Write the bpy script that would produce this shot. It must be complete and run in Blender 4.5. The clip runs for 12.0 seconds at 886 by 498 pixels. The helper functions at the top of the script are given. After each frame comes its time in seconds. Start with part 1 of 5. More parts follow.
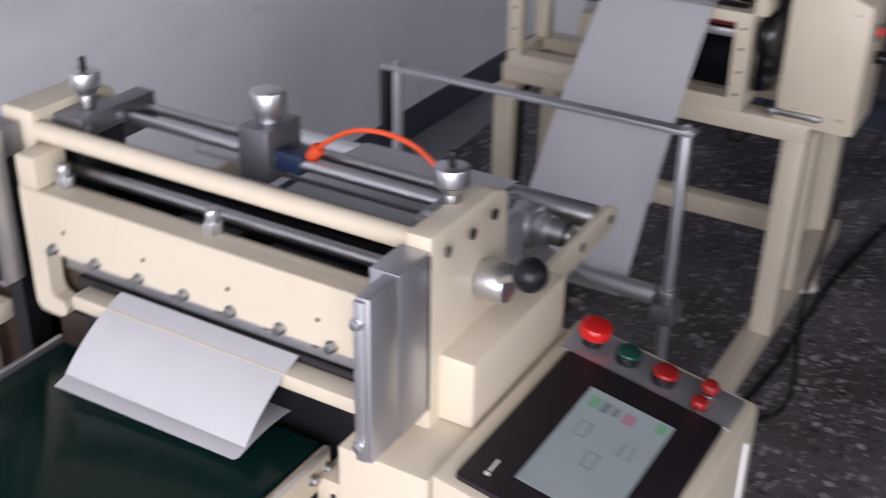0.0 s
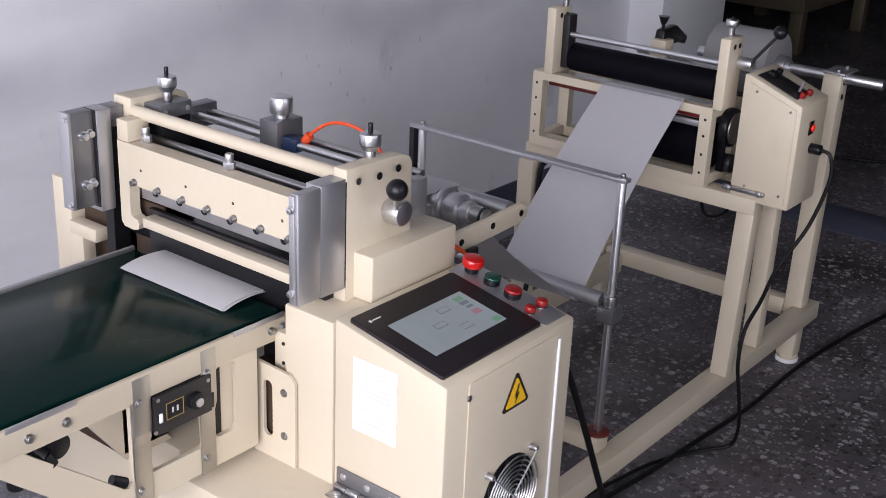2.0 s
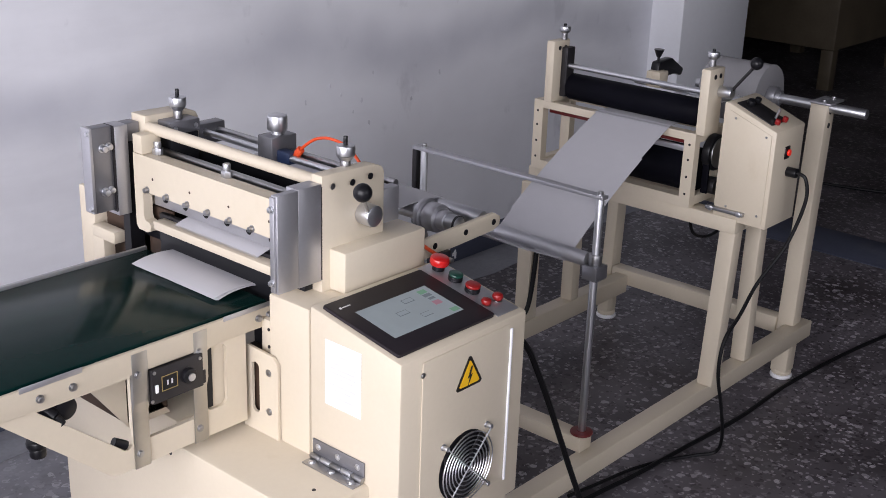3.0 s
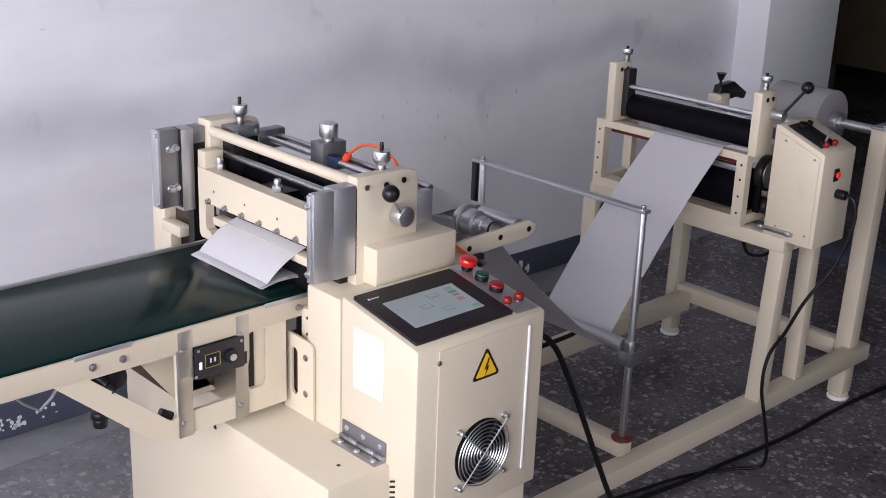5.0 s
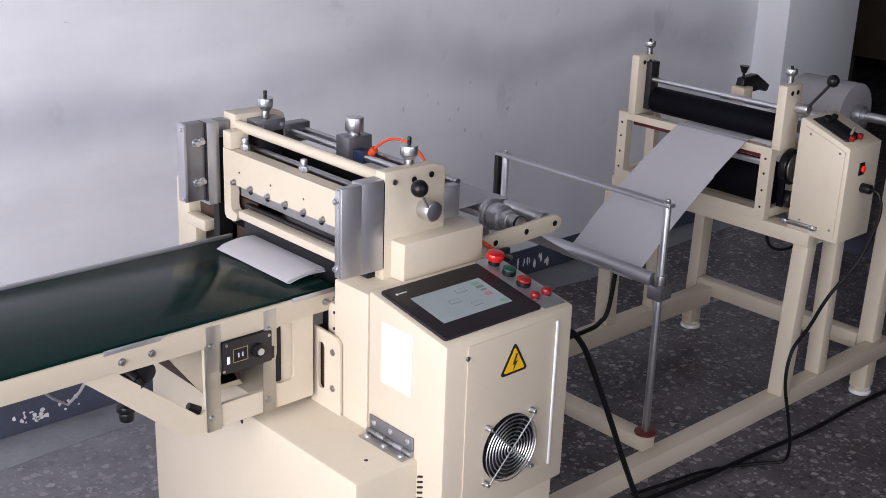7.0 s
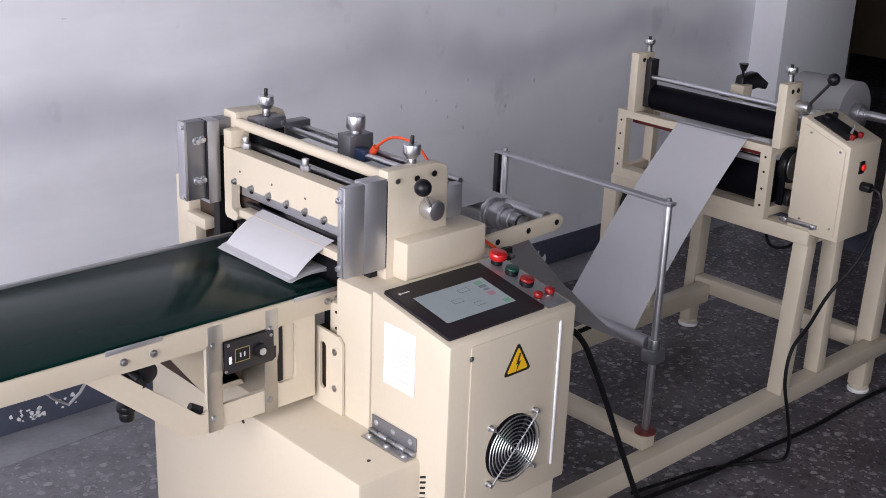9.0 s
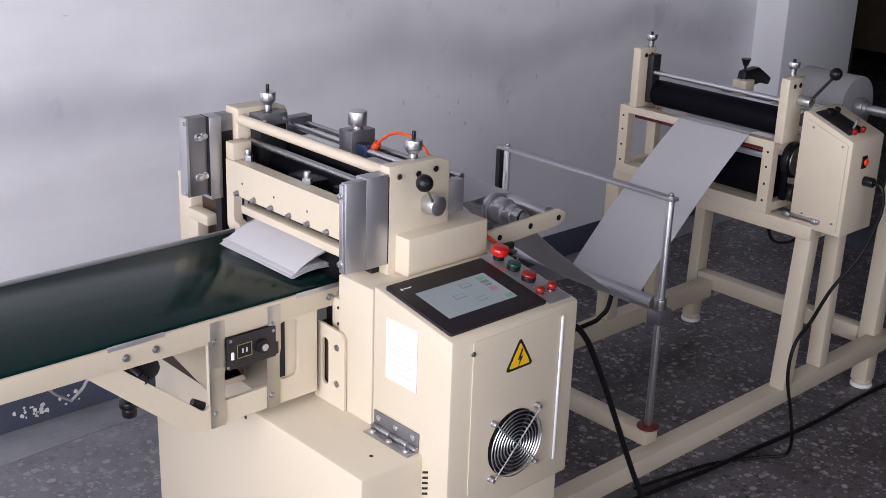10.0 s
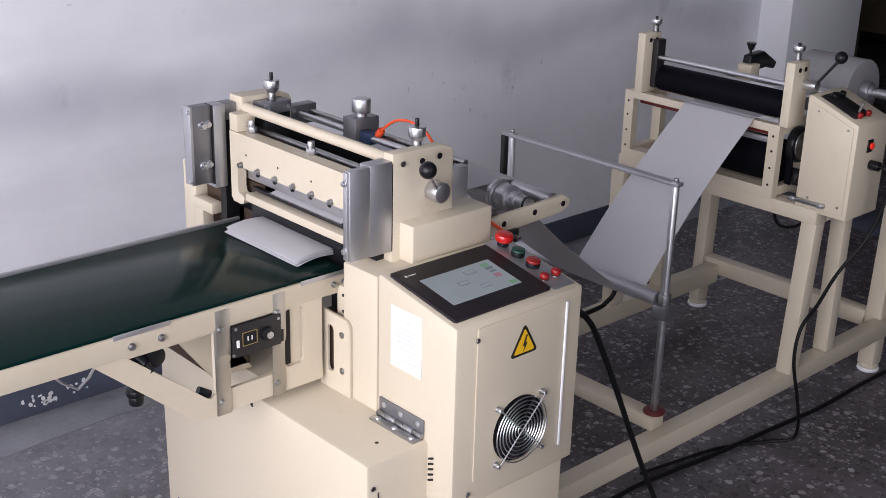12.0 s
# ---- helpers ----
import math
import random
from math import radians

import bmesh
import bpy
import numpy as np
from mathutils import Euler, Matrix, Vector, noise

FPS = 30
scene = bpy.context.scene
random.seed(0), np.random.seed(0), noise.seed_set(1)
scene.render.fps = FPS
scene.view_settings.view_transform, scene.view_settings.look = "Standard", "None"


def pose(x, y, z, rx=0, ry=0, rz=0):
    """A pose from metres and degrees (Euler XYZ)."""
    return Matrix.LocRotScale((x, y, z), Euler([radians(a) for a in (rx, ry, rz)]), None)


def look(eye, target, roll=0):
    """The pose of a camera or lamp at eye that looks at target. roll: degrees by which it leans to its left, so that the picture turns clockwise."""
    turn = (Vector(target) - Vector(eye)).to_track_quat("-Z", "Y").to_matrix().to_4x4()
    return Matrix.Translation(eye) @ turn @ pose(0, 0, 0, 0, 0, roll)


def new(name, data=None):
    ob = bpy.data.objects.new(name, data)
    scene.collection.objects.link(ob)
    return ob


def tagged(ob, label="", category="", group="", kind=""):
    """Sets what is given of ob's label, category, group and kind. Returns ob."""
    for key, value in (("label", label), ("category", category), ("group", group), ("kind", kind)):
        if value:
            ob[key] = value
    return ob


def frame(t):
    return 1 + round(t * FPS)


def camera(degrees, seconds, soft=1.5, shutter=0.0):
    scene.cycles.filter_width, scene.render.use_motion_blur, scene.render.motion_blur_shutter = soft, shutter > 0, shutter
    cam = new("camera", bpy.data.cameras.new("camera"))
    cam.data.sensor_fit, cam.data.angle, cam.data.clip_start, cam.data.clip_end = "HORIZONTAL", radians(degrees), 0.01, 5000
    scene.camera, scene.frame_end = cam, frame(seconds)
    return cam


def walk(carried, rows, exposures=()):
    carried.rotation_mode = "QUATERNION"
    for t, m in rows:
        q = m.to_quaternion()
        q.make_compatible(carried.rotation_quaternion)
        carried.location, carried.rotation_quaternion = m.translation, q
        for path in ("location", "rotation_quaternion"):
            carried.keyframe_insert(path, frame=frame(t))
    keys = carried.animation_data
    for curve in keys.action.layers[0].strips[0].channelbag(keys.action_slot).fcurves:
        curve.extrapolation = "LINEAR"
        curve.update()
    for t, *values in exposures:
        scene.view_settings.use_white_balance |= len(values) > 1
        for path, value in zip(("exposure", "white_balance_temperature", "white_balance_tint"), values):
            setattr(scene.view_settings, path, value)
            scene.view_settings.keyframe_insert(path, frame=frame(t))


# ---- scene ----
cam = camera(40.0, 12.0, soft=0.4, shutter=0.45)
PATH = [
    (0, (-0.614, -0.190, 1.347), (0.908, 0.688, 0.393), 1.0),
    (0.1, (-0.648, -0.208, 1.350), (0.918, 0.622, 0.420), -0.1),
    (0.2, (-0.686, -0.230, 1.358), (0.904, 0.571, 0.446), -0.9),
    (0.4, (-0.737, -0.240, 1.365), (0.876, 0.545, 0.468), -2.0),
    (0.5, (-0.759, -0.249, 1.367), (0.851, 0.540, 0.480), -2.3),
    (1, (-0.838, -0.411, 1.370), (0.698, 0.575, 0.553), -0.4),
    (1.5, (-0.890, -0.597, 1.387), (0.579, 0.488, 0.572), 2.0),
    (2, (-0.955, -0.724, 1.389), (0.513, 0.411, 0.642), 2.5),
    (2.5, (-1.011, -0.854, 1.404), (0.438, 0.325, 0.689), 2.1),
    (3, (-1.033, -0.956, 1.418), (0.387, 0.271, 0.726), 2.0),
    (5, (-1.044, -1.144, 1.437), (0.254, 0.225, 0.774), 2.1),
    (5.5, (-1.047, -1.144, 1.437), (0.234, 0.240, 0.768), 1.9),
    (6, (-1.052, -1.141, 1.438), (0.223, 0.246, 0.766), 1.9),
    (6.5, (-1.055, -1.135, 1.438), (0.221, 0.251, 0.764), 1.9),
    (7, (-1.057, -1.123, 1.440), (0.224, 0.256, 0.762), 2.0),
    (9, (-1.062, -1.105, 1.442), (0.226, 0.263, 0.758), 2.2),
    (9.5, (-1.062, -1.106, 1.441), (0.225, 0.264, 0.756), 2.1),
    (10, (-1.061, -1.107, 1.440), (0.222, 0.263, 0.751), 2.0),
    (10.5, (-1.060, -1.109, 1.440), (0.219, 0.263, 0.746), 1.8),
    (11, (-1.059, -1.111, 1.441), (0.215, 0.261, 0.741), 1.7),
    (11.5, (-1.058, -1.111, 1.441), (0.214, 0.262, 0.735), 1.6),
    (12, (-1.058, -1.112, 1.442), (0.211, 0.261, 0.731), 1.5),
]
walk(cam, [(t, look(eye, target, roll)) for t, eye, target, roll in PATH], [(0.0, -0.05), (2.5, -0.03), (5.0, 0.02), (7.0, 0.02), (9.5, -0.08), (12.0, -0.08)])

# ---- light ----
world = bpy.data.worlds.new("world")
scene.world = world
world.use_nodes = True
_wn = world.node_tree.nodes
_sky = _wn.new("ShaderNodeTexSky")
_sky.sky_type = "NISHITA"
_sky.sun_disc = False
_sky.sun_elevation, _sky.sun_rotation = radians(40), radians(250)
world.node_tree.links.new(_sky.outputs[0], _wn["Background"].inputs[0])
_wn["Background"].inputs[1].default_value = 0.05


def area_lamp(name, eye, target, sx, sy, power, colour):
    data = bpy.data.lights.new(name, "AREA")
    data.shape, data.size, data.size_y, data.energy, data.color = "RECTANGLE", sx, sy, power, colour
    ob = new(name, data)
    ob.matrix_world = look(eye, target)
    return ob


# daylight in the window at the room's end; an added, unseen fill behind the camera
area_lamp("window_daylight", (-2.56, -0.80, 1.45), (-1.0, -0.30, 1.10), 3.0, 1.9, 160, (0.946, 0.917, 1.0))
area_lamp("south_fill_light", (-0.2, -4.4, 2.0), (0.2, 1.2, 1.0), 3.2, 1.8, 46, (0.946, 0.917, 1.0))

# ---- materials ----


def material(name, colour, rough=0.5, metal=0.0, vary=0.12, scale=6.0, fine=60.0, bump=0.0, bump_scale=300.0,
             coat=0.0, spec=0.5, stain=None, stain_scale=2.0, stain_amount=0.0, emit=0.0, aniso=0.0):
    """A surface with mottling at two scales, optional stains and relief."""
    m = bpy.data.materials.new(name)
    m.use_nodes = True
    nt, n = m.node_tree, m.node_tree.nodes
    b = n["Principled BSDF"]
    tc = n.new("ShaderNodeTexCoord")
    big, small = n.new("ShaderNodeTexNoise"), n.new("ShaderNodeTexNoise")
    big.inputs["Scale"].default_value, small.inputs["Scale"].default_value = scale, fine
    big.inputs["Detail"].default_value = 5.0
    for x in (big, small):
        nt.links.new(tc.outputs["Object"], x.inputs["Vector"])
    add = n.new("ShaderNodeMath")
    add.operation = "MULTIPLY_ADD"
    nt.links.new(small.outputs["Fac"], add.inputs[0])
    add.inputs[1].default_value = 0.35
    nt.links.new(big.outputs["Fac"], add.inputs[2])
    ramp = n.new("ShaderNodeValToRGB")
    ramp.color_ramp.elements[0].position, ramp.color_ramp.elements[1].position = 0.40, 0.95
    lo = tuple(c * (1 - vary) for c in colour)
    hi = tuple(min(1, c * (1 + vary * 0.6)) for c in colour)
    ramp.color_ramp.elements[0].color, ramp.color_ramp.elements[1].color = (*lo, 1), (*hi, 1)
    nt.links.new(add.outputs[0], ramp.inputs[0])
    out = ramp.outputs[0]
    if stain:
        st, sr, mix = n.new("ShaderNodeTexNoise"), n.new("ShaderNodeValToRGB"), n.new("ShaderNodeMixRGB")
        st.inputs["Scale"].default_value, st.inputs["Detail"].default_value = stain_scale, 8.0
        st.inputs["Roughness"].default_value = 0.65
        nt.links.new(tc.outputs["Object"], st.inputs["Vector"])
        sr.color_ramp.elements[0].position, sr.color_ramp.elements[1].position = 0.52, 0.72
        sr.color_ramp.elements[1].color = (stain_amount,) * 3 + (1,)
        nt.links.new(st.outputs["Fac"], sr.inputs[0])
        nt.links.new(sr.outputs[0], mix.inputs[0])
        nt.links.new(out, mix.inputs[1])
        mix.inputs[2].default_value = (*stain, 1)
        out = mix.outputs[0]
    nt.links.new(out, b.inputs["Base Color"])
    rr = n.new("ShaderNodeMapRange")
    rr.inputs[3].default_value, rr.inputs[4].default_value = max(0.02, rough * 0.8), min(1, rough * 1.2)
    nt.links.new(big.outputs["Fac"], rr.inputs[0])
    nt.links.new(rr.outputs[0], b.inputs["Roughness"])
    b.inputs["Metallic"].default_value = metal
    b.inputs["Specular IOR Level"].default_value = spec
    b.inputs["Coat Weight"].default_value = coat
    b.inputs["Anisotropic"].default_value = aniso
    if emit:
        nt.links.new(out, b.inputs["Emission Color"])
        b.inputs["Emission Strength"].default_value = emit
    if bump:
        bn, bp = n.new("ShaderNodeTexNoise"), n.new("ShaderNodeBump")
        bn.inputs["Scale"].default_value = bump_scale
        bn.inputs["Detail"].default_value = 4.0
        nt.links.new(tc.outputs["Object"], bn.inputs["Vector"])
        nt.links.new(bn.outputs["Fac"], bp.inputs["Height"])
        bp.inputs["Strength"].default_value, bp.inputs["Distance"].default_value = bump, 0.001
        nt.links.new(bp.outputs[0], b.inputs["Normal"])
    return m


def terrazzo():
    """Dark grey terrazzo with pale and dark chips of two sizes, dulled in a dusty, light-painted corner."""
    m = bpy.data.materials.new("terrazzo")
    m.use_nodes = True
    nt, n = m.node_tree, m.node_tree.nodes
    b, tc = n["Principled BSDF"], n.new("ShaderNodeTexCoord")
    out = None
    base = n.new("ShaderNodeTexNoise")
    base.inputs["Scale"].default_value, base.inputs["Detail"].default_value = 3.0, 6.0
    nt.links.new(tc.outputs["Object"], base.inputs["Vector"])
    br = n.new("ShaderNodeValToRGB")
    br.color_ramp.elements[0].color, br.color_ramp.elements[1].color = (0.044, 0.038, 0.042, 1), (0.168, 0.152, 0.168, 1)
    br.color_ramp.elements[0].position, br.color_ramp.elements[1].position = 0.3, 0.75
    nt.links.new(base.outputs["Fac"], br.inputs[0])
    out = br.outputs[0]
    warp = n.new("ShaderNodeTexNoise")
    warp.inputs["Scale"].default_value = 60.0
    nt.links.new(tc.outputs["Object"], warp.inputs["Vector"])
    off = n.new("ShaderNodeVectorMath")
    off.operation = "MULTIPLY_ADD"
    nt.links.new(warp.outputs["Color"], off.inputs[0])
    off.inputs[1].default_value = (0.018, 0.018, 0.0)
    nt.links.new(tc.outputs["Object"], off.inputs[2])
    for scale, lo, hi, amount in ((46.0, (0.035, 0.031, 0.036, 1), (0.52, 0.495, 0.52, 1), 0.62), (95.0, (0.012, 0.010, 0.013, 1), (0.50, 0.475, 0.50, 1), 0.58)):
        v = n.new("ShaderNodeTexVoronoi")
        v.inputs["Scale"].default_value = scale
        nt.links.new(off.outputs[0], v.inputs["Vector"])
        sep = n.new("ShaderNodeSeparateColor")
        nt.links.new(v.outputs["Color"], sep.inputs[0])
        pick = n.new("ShaderNodeMath")
        pick.operation = "GREATER_THAN"
        nt.links.new(sep.outputs[0], pick.inputs[0])
        pick.inputs[1].default_value = 0.38
        near = n.new("ShaderNodeMath")
        near.operation = "LESS_THAN"
        nt.links.new(v.outputs["Distance"], near.inputs[0])
        near.inputs[1].default_value = 0.42
        both = n.new("ShaderNodeMath")
        both.operation = "MULTIPLY"
        nt.links.new(pick.outputs[0], both.inputs[0])
        nt.links.new(near.outputs[0], both.inputs[1])
        amt = n.new("ShaderNodeMath")
        amt.operation = "MULTIPLY"
        nt.links.new(both.outputs[0], amt.inputs[0])
        amt.inputs[1].default_value = amount
        cr = n.new("ShaderNodeValToRGB")
        cr.color_ramp.elements[0].color, cr.color_ramp.elements[1].color = lo, hi
        cr.color_ramp.elements[0].position, cr.color_ramp.elements[1].position = 0.25, 1.0
        nt.links.new(sep.outputs[1], cr.inputs[0])
        mix = n.new("ShaderNodeMixRGB")
        nt.links.new(amt.outputs[0], mix.inputs[0])
        nt.links.new(out, mix.inputs[1])
        nt.links.new(cr.outputs[0], mix.inputs[2])
        out = mix.outputs[0]
    # dusty corner by the wall, with the window light on that floor painted in
    sep, my, mx, dn, m1, m2, dust_and_light = (n.new(k) for k in ("ShaderNodeSeparateXYZ", "ShaderNodeMapRange", "ShaderNodeMapRange", "ShaderNodeTexNoise", "ShaderNodeMath", "ShaderNodeMath", "ShaderNodeMixRGB"))
    nt.links.new(tc.outputs["Object"], sep.inputs[0])
    nt.links.new(sep.outputs[1], my.inputs[0])
    nt.links.new(sep.outputs[0], mx.inputs[0])
    my.inputs[1].default_value, my.inputs[2].default_value = 0.55, 1.30
    mx.inputs[1].default_value, mx.inputs[2].default_value, mx.inputs[3].default_value, mx.inputs[4].default_value = 0.25, 1.0, 1.0, 0.0
    dn.inputs["Scale"].default_value, dn.inputs["Detail"].default_value = 9.0, 6.0
    nt.links.new(tc.outputs["Object"], dn.inputs["Vector"])
    for node, first, second in ((m1, my.outputs[0], mx.outputs[0]), (m2, m1.outputs[0], dn.outputs["Fac"])):
        node.operation = "MULTIPLY"
        nt.links.new(first, node.inputs[0])
        nt.links.new(second, node.inputs[1])
    nt.links.new(m2.outputs[0], dust_and_light.inputs[0])
    nt.links.new(out, dust_and_light.inputs[1])
    dust_and_light.inputs[2].default_value = (0.33, 0.335, 0.37, 1)
    nt.links.new(dust_and_light.outputs[0], b.inputs["Base Color"])
    b.inputs["Roughness"].default_value = 0.42
    b.inputs["Specular IOR Level"].default_value = 0.3
    return m


CREAM = material("cream_powder_coat", (0.622, 0.55, 0.432), 0.42, vary=0.05, scale=3, fine=140, bump=0.06, bump_scale=500,
                 stain=(0.52, 0.44, 0.30), stain_scale=5.0, stain_amount=0.16)
ALU = material("milled_aluminium", (0.52, 0.52, 0.55), 0.44, 0.85, vary=0.08, scale=4, fine=220, bump=0.05, bump_scale=700)
CHROME = material("polished_steel", (0.66, 0.67, 0.70), 0.38, 1.0, vary=0.06)
STEEL = material("dull_steel", (0.42, 0.42, 0.43), 0.38, 1.0, vary=0.20, scale=20, fine=150)
ZINC = material("brushed_strap_steel", (0.50, 0.48, 0.44), 0.40, 1.0, vary=0.12, scale=25)
DARKSTEEL = material("dark_blued_steel", (0.030, 0.028, 0.031), 0.45, 0.4, vary=0.3, scale=20)
GREYBLOCK = material("grey_anodised_block", (0.24, 0.24, 0.26), 0.38, 0.7, vary=0.1)
BLACK = material("black_plastic", (0.008, 0.008, 0.010), 0.34, vary=0.2, spec=0.3)
RUBBER = material("black_rubber", (0.004, 0.004, 0.007), 0.55, vary=0.2, scale=15, spec=0.06)
CABLE = material("black_cable_sheath", (0.007, 0.007, 0.008), 0.45, vary=0.2, spec=0.25)
BELT = material("dark_green_pvc_belt", (0.0027, 0.020, 0.018), 0.16, vary=0.25, scale=2.5, fine=90, bump=0.01, bump_scale=260, spec=0.07)
BEZEL = material("dark_bezel_plastic", (0.018, 0.014, 0.018), 0.5, vary=0.15, spec=0.3)
SCREEN = material("lcd_screen", (0.22, 0.25, 0.265), 0.12, vary=0.08, scale=12, emit=0.38)
ICON_GREEN = material("screen_icon_green", (0.14, 0.27, 0.18), 0.12, vary=0.05, emit=0.27)
ICON_RED = material("screen_icon_red", (0.31, 0.16, 0.20), 0.12, vary=0.05, emit=0.27)
RED = material("red_button_plastic", (0.48, 0.010, 0.010), 0.28, vary=0.08, coat=0.3)
GREEN = material("dark_green_button", (0.008, 0.05, 0.035), 0.3, vary=0.1)
LAMPRED = material("lit_red_rocker", (0.8, 0.03, 0.015), 0.3, vary=0.05, emit=0.25)
ORANGE = material("orange_cable", (0.80, 0.09, 0.025), 0.42, vary=0.08)
BLUE = material("blue_connector", (0.02, 0.035, 0.085), 0.4, vary=0.1)
# same card as the web, darkened for the shade the roll stands in
ROLL_SHADED = material("card_roll_shaded", (0.28, 0.275, 0.285), 0.65, vary=0.06, scale=20, fine=300)
PAPER = material("white_card_paper", (0.53, 0.525, 0.55), 0.62, vary=0.03, scale=30, fine=400, bump=0.04, bump_scale=900)
LABEL = material("white_paper_label", (0.88, 0.88, 0.90), 0.5, vary=0.02)
INKSCREEN = material("screen_grey_icons", (0.14, 0.16, 0.18), 0.12, vary=0.05, emit=0.27)
INK = material("faint_print", (0.62, 0.62, 0.66), 0.6, vary=0.05)
WHITEINK = material("white_print", (0.75, 0.75, 0.75), 0.5, vary=0.05)
SCUFF = material("grey_wall_scuff", (0.70, 0.70, 0.75), 0.9, vary=0.2, scale=20)
YELLOW = material("yellow_sticker", (0.85, 0.50, 0.015), 0.4, vary=0.04)
BLACKINK = material("black_print", (0.015, 0.013, 0.012), 0.45, vary=0.05)
DIMGOLD = material("dull_gold_print", (0.30, 0.22, 0.08), 0.5, vary=0.1)
DARKRED = material("dark_red_plastic", (0.26, 0.010, 0.010), 0.35, vary=0.1)
MAROON = material("maroon_paint", (0.13, 0.012, 0.012), 0.4, vary=0.2)
# brown of the insides, with the shade in there put into the colour
BROWN = material("shaded_brown_interior", (0.060, 0.035, 0.022), 0.6, vary=0.4, scale=14)
WALLPAINT = material("chalky_white_wall", (0.86, 0.865, 0.91), 0.85, vary=0.06, scale=1.3, fine=9, bump=0.10, bump_scale=40,
                     stain=(0.40, 0.41, 0.45), stain_scale=0.9, stain_amount=0.12)
SKIRT = material("slate_blue_skirting_paint", (0.075, 0.085, 0.125), 0.6, vary=0.25, scale=5, stain=(0.16, 0.16, 0.18), stain_scale=6, stain_amount=0.5)
PILLARPAINT = material("pale_grey_pillar_paint", (0.82, 0.83, 0.87), 0.8, vary=0.05, scale=2, bump=0.08, bump_scale=40)
# room behind: its deep shade is put into this near-black colour
DARKROOM = material("dim_room_shade", (0.012, 0.009, 0.008), 0.8, vary=0.2, scale=2)
# dark greys for unseen surfaces, chosen to hold back bounced fill light
CEILDARK = material("low_bounce_ceiling", (0.10, 0.10, 0.105), 0.85, vary=0.05)
LOWBOUNCE = material("low_bounce_grey", (0.12, 0.12, 0.13), 0.85, vary=0.12, scale=1.5, bump=0.08, bump_scale=40)
CEMENT = material("smooth_cement_margin", (0.27, 0.275, 0.30), 0.6, vary=0.25, scale=5, fine=80, stain=(0.10, 0.10, 0.11), stain_scale=3, stain_amount=0.6)
WOOD = material("brown_cabinet_wood", (0.10, 0.080, 0.054), 0.5, vary=0.3, scale=6)
FLAKE = material("white_paint_splash", (0.80, 0.80, 0.82), 0.7, vary=0.1)
TERRAZZO = terrazzo()


def smear(mat, colour, scale, stretch, lo, hi, amount, seed):
    """Adds long smudges to a material, stretched along x."""
    nt, n = mat.node_tree, mat.node_tree.nodes
    b = n["Principled BSDF"]
    src = b.inputs["Base Color"].links[0].from_socket
    tc, mp, tex, ramp, mix = (n.new(k) for k in ("ShaderNodeTexCoord", "ShaderNodeMapping", "ShaderNodeTexNoise", "ShaderNodeValToRGB", "ShaderNodeMixRGB"))
    mp.inputs["Scale"].default_value, mp.inputs["Location"].default_value = stretch, (seed, seed * 0.7, seed * 1.3)
    mp.inputs["Rotation"].default_value = (0, radians(8), 0)
    tex.inputs["Scale"].default_value, tex.inputs["Detail"].default_value, tex.inputs["Roughness"].default_value = scale, 7.0, 0.6
    ramp.color_ramp.elements[0].position, ramp.color_ramp.elements[1].position = lo, hi
    ramp.color_ramp.elements[1].color = (amount, amount, amount, 1)
    nt.links.new(tc.outputs["Object"], mp.inputs["Vector"])
    nt.links.new(mp.outputs[0], tex.inputs["Vector"])
    nt.links.new(tex.outputs["Fac"], ramp.inputs[0])
    nt.links.new(ramp.outputs[0], mix.inputs[0])
    nt.links.new(src, mix.inputs[1])
    mix.inputs[2].default_value = (*colour, 1)
    nt.links.new(mix.outputs[0], b.inputs["Base Color"])


smear(WALLPAINT, (0.42, 0.42, 0.46), 2.2, (0.35, 1.0, 1.6), 0.50, 0.68, 0.19, 4.0)
smear(WALLPAINT, (0.36, 0.36, 0.40), 9.0, (0.8, 1.0, 0.5), 0.62, 0.70, 0.26, 9.0)


